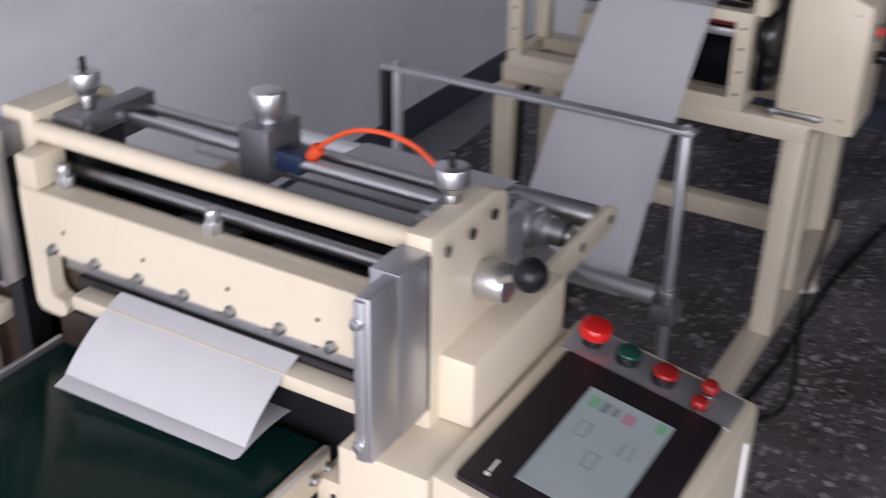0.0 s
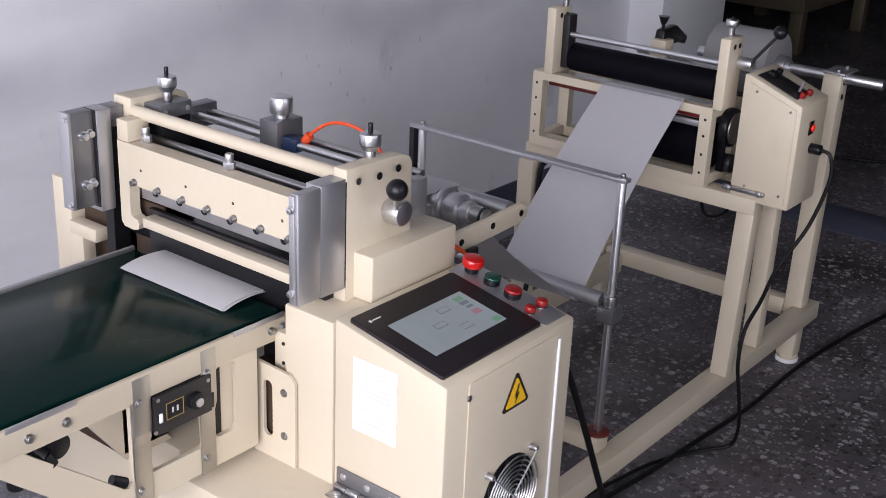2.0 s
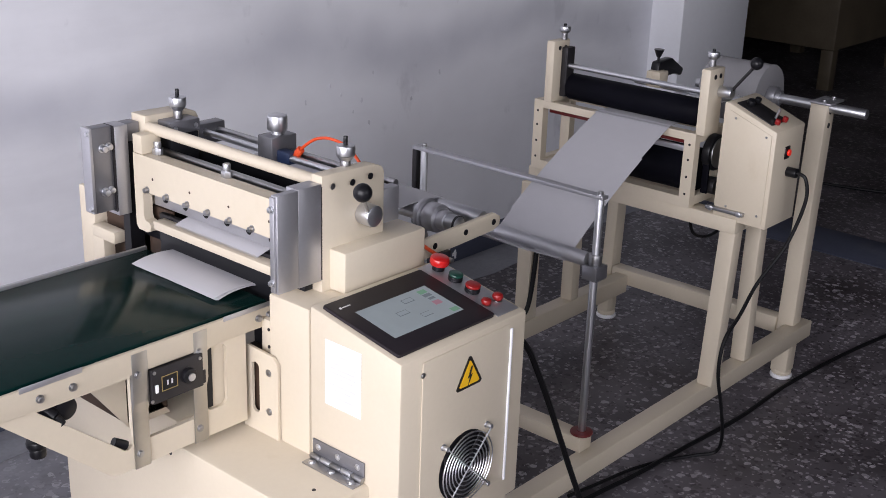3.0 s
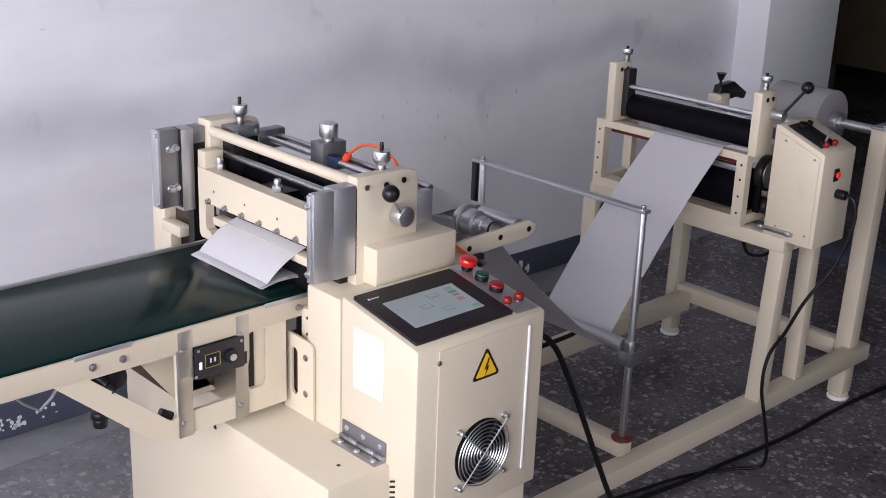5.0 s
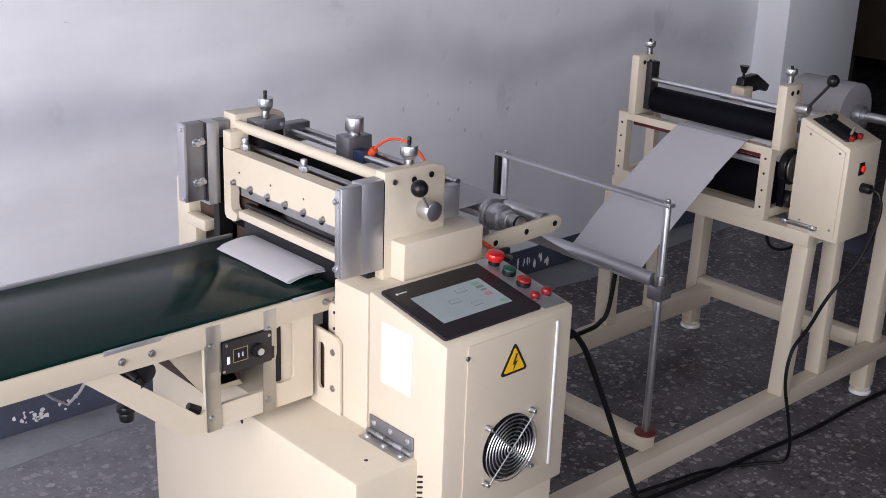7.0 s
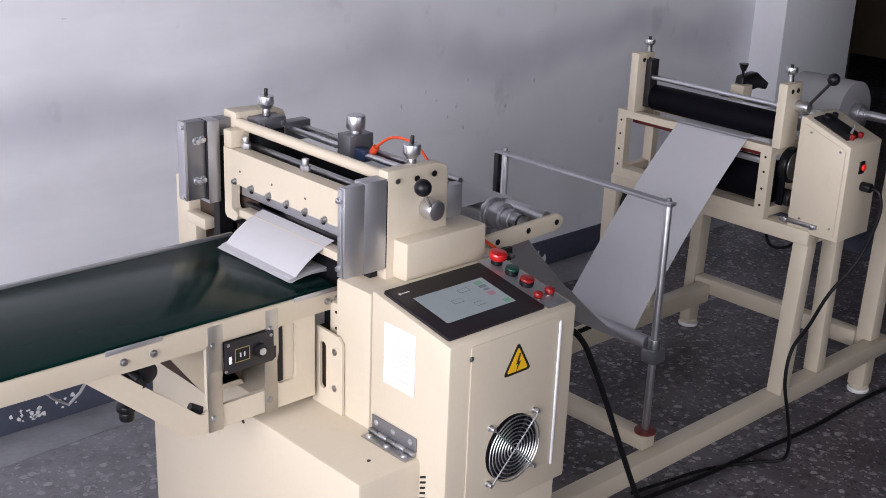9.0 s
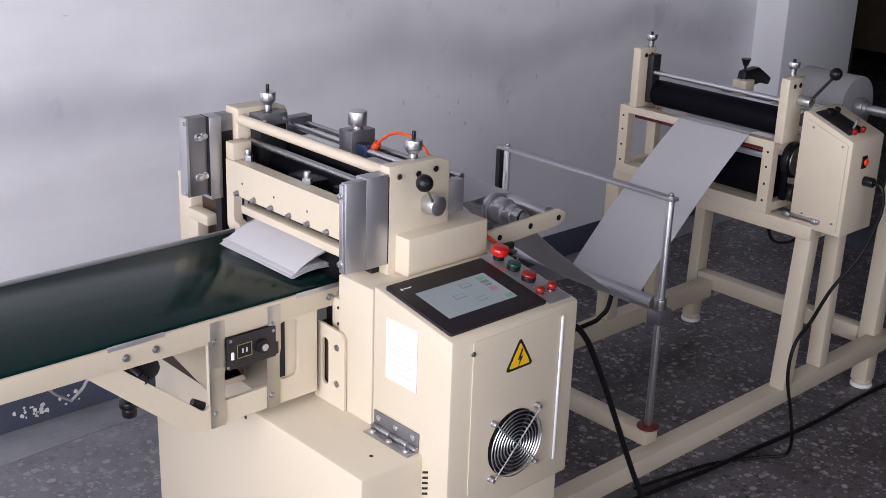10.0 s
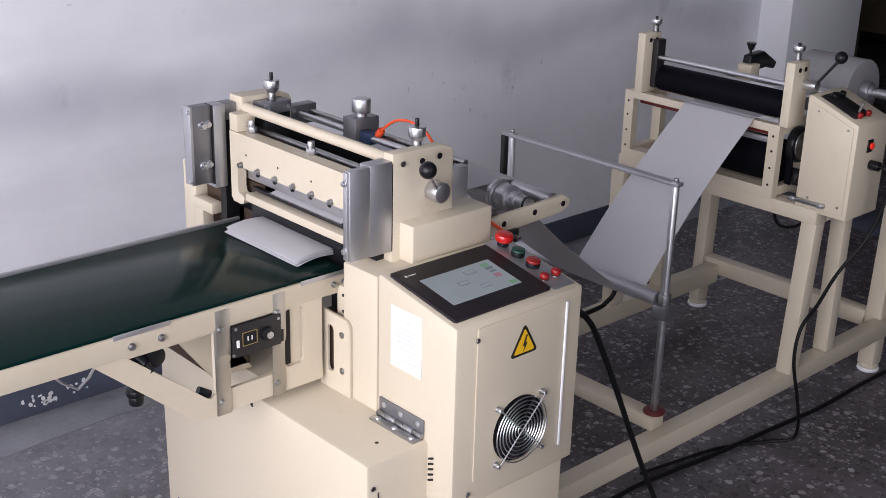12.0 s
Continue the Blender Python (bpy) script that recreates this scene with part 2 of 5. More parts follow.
def rub_band(mat, colour, z0, half, amount):
    """A dirty band along a wall where goods have rubbed, ragged by noise."""
    nt, n = mat.node_tree, mat.node_tree.nodes
    b = n["Principled BSDF"]
    src = b.inputs["Base Color"].links[0].from_socket
    tc, sep, tex, wob = (n.new(k) for k in ("ShaderNodeTexCoord", "ShaderNodeSeparateXYZ", "ShaderNodeTexNoise", "ShaderNodeMath"))
    tex.inputs["Scale"].default_value, tex.inputs["Detail"].default_value = 1.3, 3.0
    nt.links.new(tc.outputs["Object"], tex.inputs["Vector"])
    nt.links.new(tc.outputs["Object"], sep.inputs[0])
    wob.operation = "MULTIPLY_ADD"
    nt.links.new(tex.outputs["Fac"], wob.inputs[0])
    wob.inputs[1].default_value = 0.42
    nt.links.new(sep.outputs[2], wob.inputs[2])
    off, rng, mix, patch, both = (n.new(k) for k in ("ShaderNodeMath", "ShaderNodeMapRange", "ShaderNodeMixRGB", "ShaderNodeTexNoise", "ShaderNodeMath"))
    off.operation = "COMPARE"
    off.inputs[1].default_value, off.inputs[2].default_value = z0 + 0.21, half
    dist = n.new("ShaderNodeMath")
    dist.operation = "SUBTRACT"
    nt.links.new(wob.outputs[0], dist.inputs[0])
    dist.inputs[1].default_value = z0 + 0.21
    ab = n.new("ShaderNodeMath")
    ab.operation = "ABSOLUTE"
    nt.links.new(dist.outputs[0], ab.inputs[0])
    nt.links.new(ab.outputs[0], rng.inputs[0])
    rng.interpolation_type = "SMOOTHSTEP"
    rng.inputs[1].default_value, rng.inputs[2].default_value = 0.0, half
    rng.inputs[3].default_value, rng.inputs[4].default_value = amount, 0.0
    patch.inputs["Scale"].default_value, patch.inputs["Detail"].default_value = 3.0, 6.0
    nt.links.new(tc.outputs["Object"], patch.inputs["Vector"])
    both.operation = "MULTIPLY"
    nt.links.new(rng.outputs[0], both.inputs[0])
    nt.links.new(patch.outputs["Fac"], both.inputs[1])
    nt.links.new(both.outputs[0], mix.inputs[0])
    nt.links.new(src, mix.inputs[1])
    mix.inputs[2].default_value = (*colour, 1)
    nt.links.new(mix.outputs[0], b.inputs["Base Color"])
    n.remove(off)


rub_band(WALLPAINT, (0.28, 0.29, 0.36), 0.74, 0.12, 0.62)
smear(CEMENT, (0.07, 0.07, 0.08), 5.0, (0.6, 1.0, 1.0), 0.5, 0.7, 0.6, 2.0)
smear(CREAM, (0.50, 0.42, 0.28), 14.0, (1.0, 1.0, 0.35), 0.64, 0.74, 0.25, 5.0)
GLASS = material("window_frame_paint", (0.7, 0.7, 0.7), 0.5)

# ---- mesh helpers ----


def merge(bm, piece):
    me = bpy.data.meshes.new("piece")
    piece.to_mesh(me)
    piece.free()
    bm.from_mesh(me)
    bpy.data.meshes.remove(me)
    return bm


def box(x0, x1, y0, y1, z0, z1, bev=0.0015, bm=None, m=None, seg=2):
    p = bmesh.new()
    bmesh.ops.create_cube(p, size=1)
    for v in p.verts:
        v.co = Vector((x0 + (v.co.x + 0.5) * (x1 - x0), y0 + (v.co.y + 0.5) * (y1 - y0), z0 + (v.co.z + 0.5) * (z1 - z0)))
    if bev:
        bmesh.ops.bevel(p, geom=p.edges[:], offset=bev, segments=seg, affect="EDGES", profile=0.5)
    if m is not None:
        p.transform(m)
    return merge(bm if bm is not None else bmesh.new(), p)


def rod(a, b, r, bm=None, seg=20, bev=0.0, r2=None):
    a, b = Vector(a), Vector(b)
    p = bmesh.new()
    bmesh.ops.create_cone(p, cap_ends=True, segments=seg, radius1=r, radius2=r if r2 is None else r2, depth=(b - a).length)
    if bev:
        edges = [e for e in p.edges if len(e.link_faces) == 2 and any(len(f.verts) > 4 for f in e.link_faces)]
        bmesh.ops.bevel(p, geom=edges, offset=bev, segments=2, affect="EDGES", profile=0.5)
    p.transform(Matrix.Translation((a + b) / 2) @ (b - a).to_track_quat("Z", "Y").to_matrix().to_4x4())
    return merge(bm if bm is not None else bmesh.new(), p)


def ball(c, r, bm=None, seg=20):
    p = bmesh.new()
    bmesh.ops.create_uvsphere(p, u_segments=seg, v_segments=seg // 2 + 2, radius=r)
    p.transform(Matrix.Translation(c))
    return merge(bm if bm is not None else bmesh.new(), p)


def prism(profile, axis, lo, hi, bev=0.0015, bm=None):
    """A profile in the plane across axis, drawn from lo to hi along it. x: (y, z); y: (x, z); z: (x, y)."""
    place = {"x": lambda p, h: (h, p[0], p[1]), "y": lambda p, h: (p[0], h, p[1]), "z": lambda p, h: (p[0], p[1], h)}[axis]
    q = bmesh.new()
    bottom = [q.verts.new(place(p, lo)) for p in profile]
    top = [q.verts.new(place(p, hi)) for p in profile]
    q.faces.new(bottom)
    q.faces.new(top[::-1])
    for i in range(len(profile)):
        j = (i + 1) % len(profile)
        q.faces.new((bottom[i], top[i], top[j], bottom[j]))
    bmesh.ops.recalc_face_normals(q, faces=q.faces[:])
    if bev:
        bmesh.ops.bevel(q, geom=q.edges[:], offset=bev, segments=2, affect="EDGES", profile=0.5, clamp_overlap=True)
    return merge(bm if bm is not None else bmesh.new(), q)


def rounded(cx, cy, w, h, r, n=5):
    """The outline of a rounded rectangle."""
    pts = []
    for sx, sy, a0 in ((1, 1, 0), (-1, 1, 90), (-1, -1, 180), (1, -1, 270)):
        for k in range(n + 1):
            a = radians(a0 + 90 * k / n)
            pts.append((cx + sx * (w / 2 - r) + r * math.cos(a), cy + sy * (h / 2 - r) + r * math.sin(a)))
    return pts


def holed(outer, holes, axis, lo, hi, bm=None):
    """A plate with openings through it: its outline and the outlines of its holes."""
    place = {"x": lambda p, h: (h, p[0], p[1]), "y": lambda p, h: (p[0], h, p[1]), "z": lambda p, h: (p[0], p[1], h)}[axis]
    q = bmesh.new()
    rims = []
    for loop in (outer, *holes):
        verts = [q.verts.new(place(p, lo)) for p in loop]
        rims += [q.edges.new((verts[i], verts[(i + 1) % len(verts)])) for i in range(len(verts))]
    bmesh.ops.triangle_fill(q, use_beauty=True, use_dissolve=False, edges=rims)
    made = bmesh.ops.extrude_face_region(q, geom=q.faces[:])
    shift = Vector(place((0, 0), hi)) - Vector(place((0, 0), lo))
    bmesh.ops.translate(q, verts=[g for g in made["geom"] if isinstance(g, bmesh.types.BMVert)], vec=shift)
    bmesh.ops.recalc_face_normals(q, faces=q.faces[:])
    return merge(bm if bm is not None else bmesh.new(), q)


def tube(points, r, bm=None, seg=8, smooth=6):
    """A round tube along a smoothed line of points."""
    pts = [Vector(p) for p in points]
    line = []
    for i in range(len(pts) - 1):
        p0, p1, p2, p3 = pts[max(i - 1, 0)], pts[i], pts[i + 1], pts[min(i + 2, len(pts) - 1)]
        for k in range(smooth):
            t = k / smooth
            line.append(0.5 * (2 * p1 + (p2 - p0) * t + (2 * p0 - 5 * p1 + 4 * p2 - p3) * t * t + (3 * p1 - p0 - 3 * p2 + p3) * t ** 3))
    line.append(pts[-1])
    q = bm if bm is not None else bmesh.new()
    rings, side = [], None
    for i, c in enumerate(line):
        d = (line[min(i + 1, len(line) - 1)] - line[max(i - 1, 0)]).normalized()
        side = d.orthogonal() if side is None else side - d * side.dot(d)
        side.normalize()
        up = d.cross(side)
        rings.append([q.verts.new(c + r * (side * math.cos(a) + up * math.sin(a))) for a in (2 * math.pi * k / seg for k in range(seg))])
    for a, b in zip(rings, rings[1:]):
        for k in range(seg):
            q.faces.new((a[k], a[(k + 1) % seg], b[(k + 1) % seg], b[k]))
    q.faces.new(rings[0][::-1])
    q.faces.new(rings[-1])
    return q


def finish(name, bm, mat, origin=(0, 0, 0)):
    me = bpy.data.meshes.new(name)
    bmesh.ops.translate(bm, verts=bm.verts[:], vec=-Vector(origin))
    bm.to_mesh(me)
    bm.free()
    me.materials.append(mat)
    me.polygons.foreach_set("use_smooth", [True] * len(me.polygons))
    me.set_sharp_from_angle(angle=radians(32))
    return me


def thing(name, at, label, category, group="", kind=""):
    ob = tagged(new(name), label, category, group, kind)
    ob.location = at
    return ob


def base_of(ob):
    p = Vector((0, 0, 0))
    while ob is not None:
        p += ob.location
        ob = ob.parent
    return p


def part(name, bm, mat, parent, label="", at=None):
    """One mesh under a thing or a part, drawn in world metres. at: where its own origin lies."""
    base = base_of(parent)
    origin = Vector(at) if at is not None else base
    ob = new(name, finish(name, bm, mat, origin))
    ob.parent = parent
    ob.location = origin - base
    return tagged(ob, label) if label else ob


def solid(name, bm, mat, label, category="", group="", kind="", at=(0, 0, 0)):
    ob = new(name, finish(name, bm, mat, at))
    ob.location = at
    return tagged(ob, label, category, group, kind)


def bolt(p, d, r=0.005, h=0.004, bm=None):
    """A socket-head screw: a head with a sunk hexagon on a washer."""
    p, d = Vector(p), Vector(d).normalized()
    q = rod(p, p + d * 0.001, r * 1.35, bm, 14)
    rod(p, p + d * h, r, q, 14, bev=r * 0.18)
    return q

# ---- the room ----
WALL_Y, SKIRT_H = 1.455, 0.093
solid("floor", box(-2.75, 9.0, -4.6, 6.0, -0.1, 0.0, 0), TERRAZZO, "dark grey terrazzo floor with pale chips", "floor", kind="structure")
_edge = random.Random(5)
solid("floor_margin", prism([(-2.59, WALL_Y - 0.001), (2.85, WALL_Y - 0.001)] + [(2.85 - 0.17 * k, 1.315 + 0.018 * math.sin(0.9 * k) + _edge.uniform(-0.008, 0.008)) for k in range(33)], "z", 0.0004, 0.0022, 0),
      CEMENT, "dusty grey cement margin along the foot of the wall", "floor margin", kind="structure")
solid("wall_north", box(-2.75, 2.894, WALL_Y, WALL_Y + 0.15, 0.0, 3.1, 0), WALLPAINT, "stained chalky white painted wall", "wall", kind="structure")
solid("baseboard", box(-2.598, 2.890, WALL_Y - 0.008, WALL_Y - 0.0005, 0.003, SKIRT_H, 0.001), SKIRT, "scuffed slate blue painted skirting band", "skirting", kind="structure")
solid("threshold", box(2.80, 3.05, -4.45, 1.30, 0.0005, 0.004, 0.001), SKIRT, "dark slate strip across the floor at the room's end", "threshold", kind="structure")
solid("pillar", box(2.894, 3.39, 1.322, 1.72, 0.0, 3.1, 0.006), PILLARPAINT, "pale grey painted pillar at the wall's end", "pillar", kind="structure")
solid("wall_back_room_side", box(3.22, 3.39, 1.722, 5.85, 0.0, 3.1, 0), DARKROOM, "side wall of the room behind, its dimness put into the colour", "wall", kind="structure")
solid("wall_back_room", box(3.0, 9.0, 5.85, 6.0, 0.0, 3.1, 0), DARKROOM, "far wall of the room behind, near-black for its painted gloom", "wall", kind="structure")
solid("wall_east", box(8.85, 9.0, -4.6, 5.85, 0.0, 3.1, 0), DARKROOM, "end wall with deep shade put into its colour", "wall", kind="structure")
# ceiling, west and south walls are unseen, added dark to limit bounce
solid("ceiling", box(-2.75, 9.0, -4.6, 6.0, 3.1, 3.2, 0), CEILDARK, "unseen ceiling, dark grey to cut bounce light", "ceiling", kind="structure")
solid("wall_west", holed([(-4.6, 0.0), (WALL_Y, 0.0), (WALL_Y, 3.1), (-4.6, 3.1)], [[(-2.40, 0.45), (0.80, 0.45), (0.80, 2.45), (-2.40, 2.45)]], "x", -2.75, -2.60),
      LOWBOUNCE, "unseen wall with a wide window, dark grey to cut bounce light", "wall", kind="structure")
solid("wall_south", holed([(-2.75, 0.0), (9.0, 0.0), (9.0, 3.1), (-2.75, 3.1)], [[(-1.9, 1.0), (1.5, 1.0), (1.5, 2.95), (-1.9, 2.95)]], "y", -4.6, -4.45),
      LOWBOUNCE, "unseen dark grey wall with an added opening for the fill light", "wall", kind="structure")
for _i, (_y0, _y1) in enumerate(((-2.40, -0.805), (-0.795, 0.80))):
    solid("window_%d" % (_i + 1), holed([(_y0, 0.45), (_y1, 0.45), (_y1, 2.45), (_y0, 2.45)], [[(_y0 + 0.05, 0.50), (_y1 - 0.05, 0.50), (_y1 - 0.05, 2.40), (_y0 + 0.05, 2.40)]], "x", -2.71, -2.65),
          GLASS, "white window frame", "window", kind="structure")

# flaked paint low on the skirting
_q = bmesh.new()
_rng = random.Random(3)
for _k in range(26):
    _x, _z = (0.002 if _k < 20 else 0.095) + _rng.gauss(0, 0.020), 0.038 + _rng.gauss(0, 0.010) + (0.012 if _k >= 20 else 0)
    _r = _rng.uniform(0.0015, 0.007)
    _n = 7
    prism([(_x + _r * _rng.uniform(0.5, 1.2) * math.cos(2 * math.pi * a / _n), _z + _r * _rng.uniform(0.5, 1.2) * math.sin(2 * math.pi * a / _n)) for a in range(_n)],
          "y", WALL_Y - 0.0092, WALL_Y - 0.0083, 0, _q)
for _k in range(12):
    _x, _z = 1.715 + _rng.uniform(-0.12, 0.12), 0.048 + _rng.uniform(-0.022, 0.022)
    _r, _n = _rng.uniform(0.004, 0.013), 7
    prism([(_x + 0.6 * _r * _rng.uniform(0.5, 1.2) * math.cos(2 * math.pi * a / _n), _z + 1.6 * _r * _rng.uniform(0.5, 1.2) * math.sin(2 * math.pi * a / _n)) for a in range(_n)],
          "y", WALL_Y - 0.0092, WALL_Y - 0.0083, 0, _q)
solid("paint_flakes", _q, FLAKE, "bare white flakes where skirting paint has chipped off", "paint flakes", kind="stuff")

# chips and rubbed spots on the wall plaster
_q = bmesh.new()
for _x, _z, _w, _h in ((1.379, 0.607, 0.006, 0.010), (1.135, 0.833, 0.012, 0.004), (1.345, 0.579, 0.004, 0.007), (1.424, 0.682, 0.005, 0.008), (1.255, 0.666, 0.004, 0.009), (1.298, 0.634, 0.005, 0.007),
                       (1.164, 0.634, 0.004, 0.010), (1.588, 0.580, 0.006, 0.008), (1.013, 0.838, 0.006, 0.003), (0.164, 0.967, 0.009, 0.0025), (1.411, 0.537, 0.006, 0.012), (1.712, 0.645, 0.005, 0.012)):
    _n = 9
    prism([(_x + _w * _rng.uniform(0.45, 1.0) * math.cos(2 * math.pi * a / _n), _z + _h * _rng.uniform(0.45, 1.0) * math.sin(2 * math.pi * a / _n)) for a in range(_n)],
          "y", WALL_Y - 0.0012, WALL_Y - 0.0003, 0, _q)
solid("wall_scuffs", _q, SCUFF, "small grey chips and scuffs on the white plaster", "wall scuffs", kind="stuff")

# cabinet in the dim room
cab = thing("wooden_cabinet", (5.4, 2.0, 0), "brown wooden cabinet on legs standing in the dim back room", "cabinet")
part("body", box(5.25, 6.25, 1.75, 2.45, 0.22, 1.5, 0.01), WOOD, cab)
part("drawer_front", box(5.235, 5.249, 1.80, 2.40, 0.62, 1.2, 0.004), WOOD, cab)
part("red_plate", box(5.228, 5.234, 1.98, 2.12, 0.66, 0.76, 0.002), MAROON, cab, "dull red name plate")
for _x in (5.29, 6.2):
    for _y in (1.79, 2.4):
        part("leg", box(_x - 0.035, _x + 0.035, _y - 0.035, _y + 0.035, 0, 0.22, 0.004), WOOD, cab)

# ---- sheet cutting machine ----
mach = thing("sheet_cutting_machine", (0, 0, 0), "cream powder-coated paper sheet cutting machine with green belt", "machine")

# lower housing
cover = part("cabinet_body", prism([(0.055, 0.05), (0.632, 0.05), (0.632, 0.578), (0.3265, 0.578), (0.3265, 0.539), (0.055, 0.539)], "x", -0.1145, 0.2445, 0.006), CREAM, mach)
part("rear_panel", box(0.245, 0.30, 0.3265, 0.632, 0.05, 0.578, 0.003), CREAM, cover)
part("seam", box(-0.095, -0.0935, 0.0535, 0.0552, 0.10, 0.49, 0), DARKSTEEL, cover)
part("screw", bolt((-0.104, 0.054, 0.50), (0, -1, 0), 0.003, 0.001), STEEL, cover)
part("screw", rod((-0.06, 0.10, 0.5388), (-0.06, 0.10, 0.5396), 0.003), DARKSTEEL, cover)
part("screw", rod((-0.1150, 0.345, 0.520), (-0.1138, 0.345, 0.520), 0.004), DARKSTEEL, mach)
part("screw", rod((-0.1150, 0.595, 0.225), (-0.1138, 0.595, 0.225), 0.003), DARKSTEEL, mach)
for _x, _y in ((-0.07, 0.12), (-0.07, 0.59), (0.2, 0.59), (0.2, 0.1)):
    part("foot", rod((_x, _y, 0), (_x, _y, 0.05), 0.025, bev=0.004), RUBBER, mach)
part("pedestal", box(0.012, 0.246, 0.006, 0.054, 0.05, 0.441, 0.003), CREAM, mach)

# control box: sloping top, hinged front, fan
TOPZ = lambda y: 0.738 + 0.185 * y
ctrl = part("control_box", prism([(0.0, 0.442), (0.172, 0.442), (0.172, TOPZ(0.172)), (0.0, TOPZ(0))], "x", 0.0, 0.262, 0.0045), CREAM, mach)
part("front_panel", prism(rounded(0.131, 0.604, 0.182, 0.250, 0.004), "y", -0.0022, -0.0004, 0.0006), CREAM, ctrl)
part("trim_strip", box(0.2225, 0.2270, -0.0045, -0.0015, 0.477, 0.722, 0.001), LABEL, ctrl, "bright edge strip")
for _p in ((0.040, -0.002, 0.711), (0.030, -0.002, 0.463)):
    part("screw", bolt(_p, (0, -1, 0), 0.0030, 0.002), STEEL, ctrl)
part("paper_label", prism([(0.140, 0.634), (0.0715, 0.634), (0.0715, 0.731), (0.140, 0.731)], "x", -0.0012, -0.0003, 0), LABEL, ctrl, "white paper label with faint print")
for _k, (_w, _z) in enumerate(((0.022, 0.713), (0.05, 0.70), (0.046, 0.693), (0.05, 0.686), (0.04, 0.679), (0.05, 0.668), (0.03, 0.661), (0.045, 0.65))):
    part("print_line", box(-0.0020, -0.0013, 0.106 - _w / 2, 0.106 + _w / 2, _z - 0.0012, _z + 0.0012, 0), INK, ctrl)
_q = bmesh.new()
for _k in range(5):
    prism([(0.052, 0.474 + 0.009 * _k), (0.041, 0.479 + 0.009 * _k), (0.041, 0.4825 + 0.009 * _k), (0.052, 0.4775 + 0.009 * _k)], "x", -0.0014, -0.0002, 0, _q)
part("vent_slots", _q, BLACK, ctrl)

# latch hinge at the foot of the box's side
hinge = part("toggle_hinge", box(-0.0030, -0.0003, 0.062, 0.164, 0.548, 0.571, 0.001), GREYBLOCK, ctrl, "bare steel hinge with two screwed leaves")
part("leaf", box(-0.024, -0.0040, 0.062, 0.164, 0.5393, 0.5420, 0.001), STEEL, hinge)
for _k in range(5):
    part("knuckle", rod((-0.0055, 0.062 + 0.0206 * _k, 0.5455), (-0.0055, 0.0816 + 0.0206 * _k, 0.5455), 0.0042, None, 14, 0.0006), CHROME if _k % 2 else STEEL, hinge)
for _y in (0.074, 0.113, 0.152):
    part("screw", bolt((-0.0155, _y, 0.542), (0, 0, 1), 0.0040, 0.0022), CHROME, hinge)
    part("screw", bolt((-0.0030, _y, 0.561), (-1, 0, 0), 0.0036, 0.0022), CHROME, hinge)

# warning triangle: black border, yellow field, bolt sign
_c = Vector((0.135, 0.678))


def triangle(r, y0, y1, rr):
    pts = []
    for a0 in (90, 210, 330):
        cx, cz = _c.x + (r - rr) * math.cos(radians(a0)), _c.y + (r - rr) * math.sin(radians(a0))
        for k in range(-3, 4):
            a = radians(a0 + 20 * k)
            pts.append((cx + rr * math.cos(a), cz + rr * math.sin(a)))
    return prism(pts, "y", y0, y1, 0)


sticker = part("warning_sticker", triangle(0.030, -0.0030, -0.0024, 0.004), BLACKINK, ctrl, "yellow and black high voltage triangle")
part("yellow_field", triangle(0.0235, -0.0036, -0.0031, 0.002), YELLOW, sticker)
part("lightning_sign", prism([(0.1375, 0.6930), (0.1305, 0.6760), (0.1348, 0.6770), (0.1315, 0.6650), (0.1405, 0.6810), (0.1358, 0.6800), (0.1405, 0.6930)], "y", -0.0042, -0.0037, 0), BLACKINK, sticker)

# fan: opening, guard rings, spokes, blades
FX, FZ = 0.132, 0.540
fan = part("fan", rod((FX, -0.0012, FZ), (FX, -0.0030, FZ), 0.0535, seg=48), BLACK, ctrl, "round cooling fan behind a chrome wire guard")
for _k in range(7):
    a = 2 * math.pi * _k / 7
    m = Matrix.Translation((FX, -0.0045, FZ)) @ Matrix.Rotation(a, 4, "Y") @ Matrix.Rotation(radians(22), 4, "X")
    part("blade", box(0.016, 0.050, -0.0008, 0.0008, -0.010, 0.008, 0.0005, None, m, 1), DARKSTEEL, fan)
part("fan_hub", rod((FX, -0.003, FZ), (FX, -0.008, FZ), 0.018, None, 24, 0.001), BLACK, fan)
_q = bmesh.new()
for _k in range(8):
    r = 0.0085 + 0.0064 * _k
    tube([(FX + r * math.cos(2 * math.pi * j / 32), -0.0105, FZ + r * math.sin(2 * math.pi * j / 32)) for j in range(33)], 0.00105, _q, 6, 1)
for a in (45, 135):
    c, s = math.cos(radians(a)) * 0.064, math.sin(radians(a)) * 0.064
    rod((FX - c, -0.0120, FZ - s), (FX + c, -0.0120, FZ + s), 0.0012, _q, 8)
part("wire_guard", _q, CHROME, fan)
for a in (45, 135, 225, 315):
    c, s = math.cos(radians(a)) * 0.066, math.sin(radians(a)) * 0.066
    part("screw", bolt((FX + c, -0.0025, FZ + s), (0, -1, 0), 0.0038, 0.010), CHROME, fan)

# touch panel and push buttons on the sloping top
SLOPE = Matrix.Translation((0, 0, TOPZ(0))) @ Matrix.Rotation(math.atan(0.185), 4, "X")


def on_top(name, outline, h0, h1, mat, parent, label="", bev=0.0012):
    q = prism(outline, "z", h0, h1, bev)
    q.transform(SLOPE)
    return part(name, q, mat, parent, label)


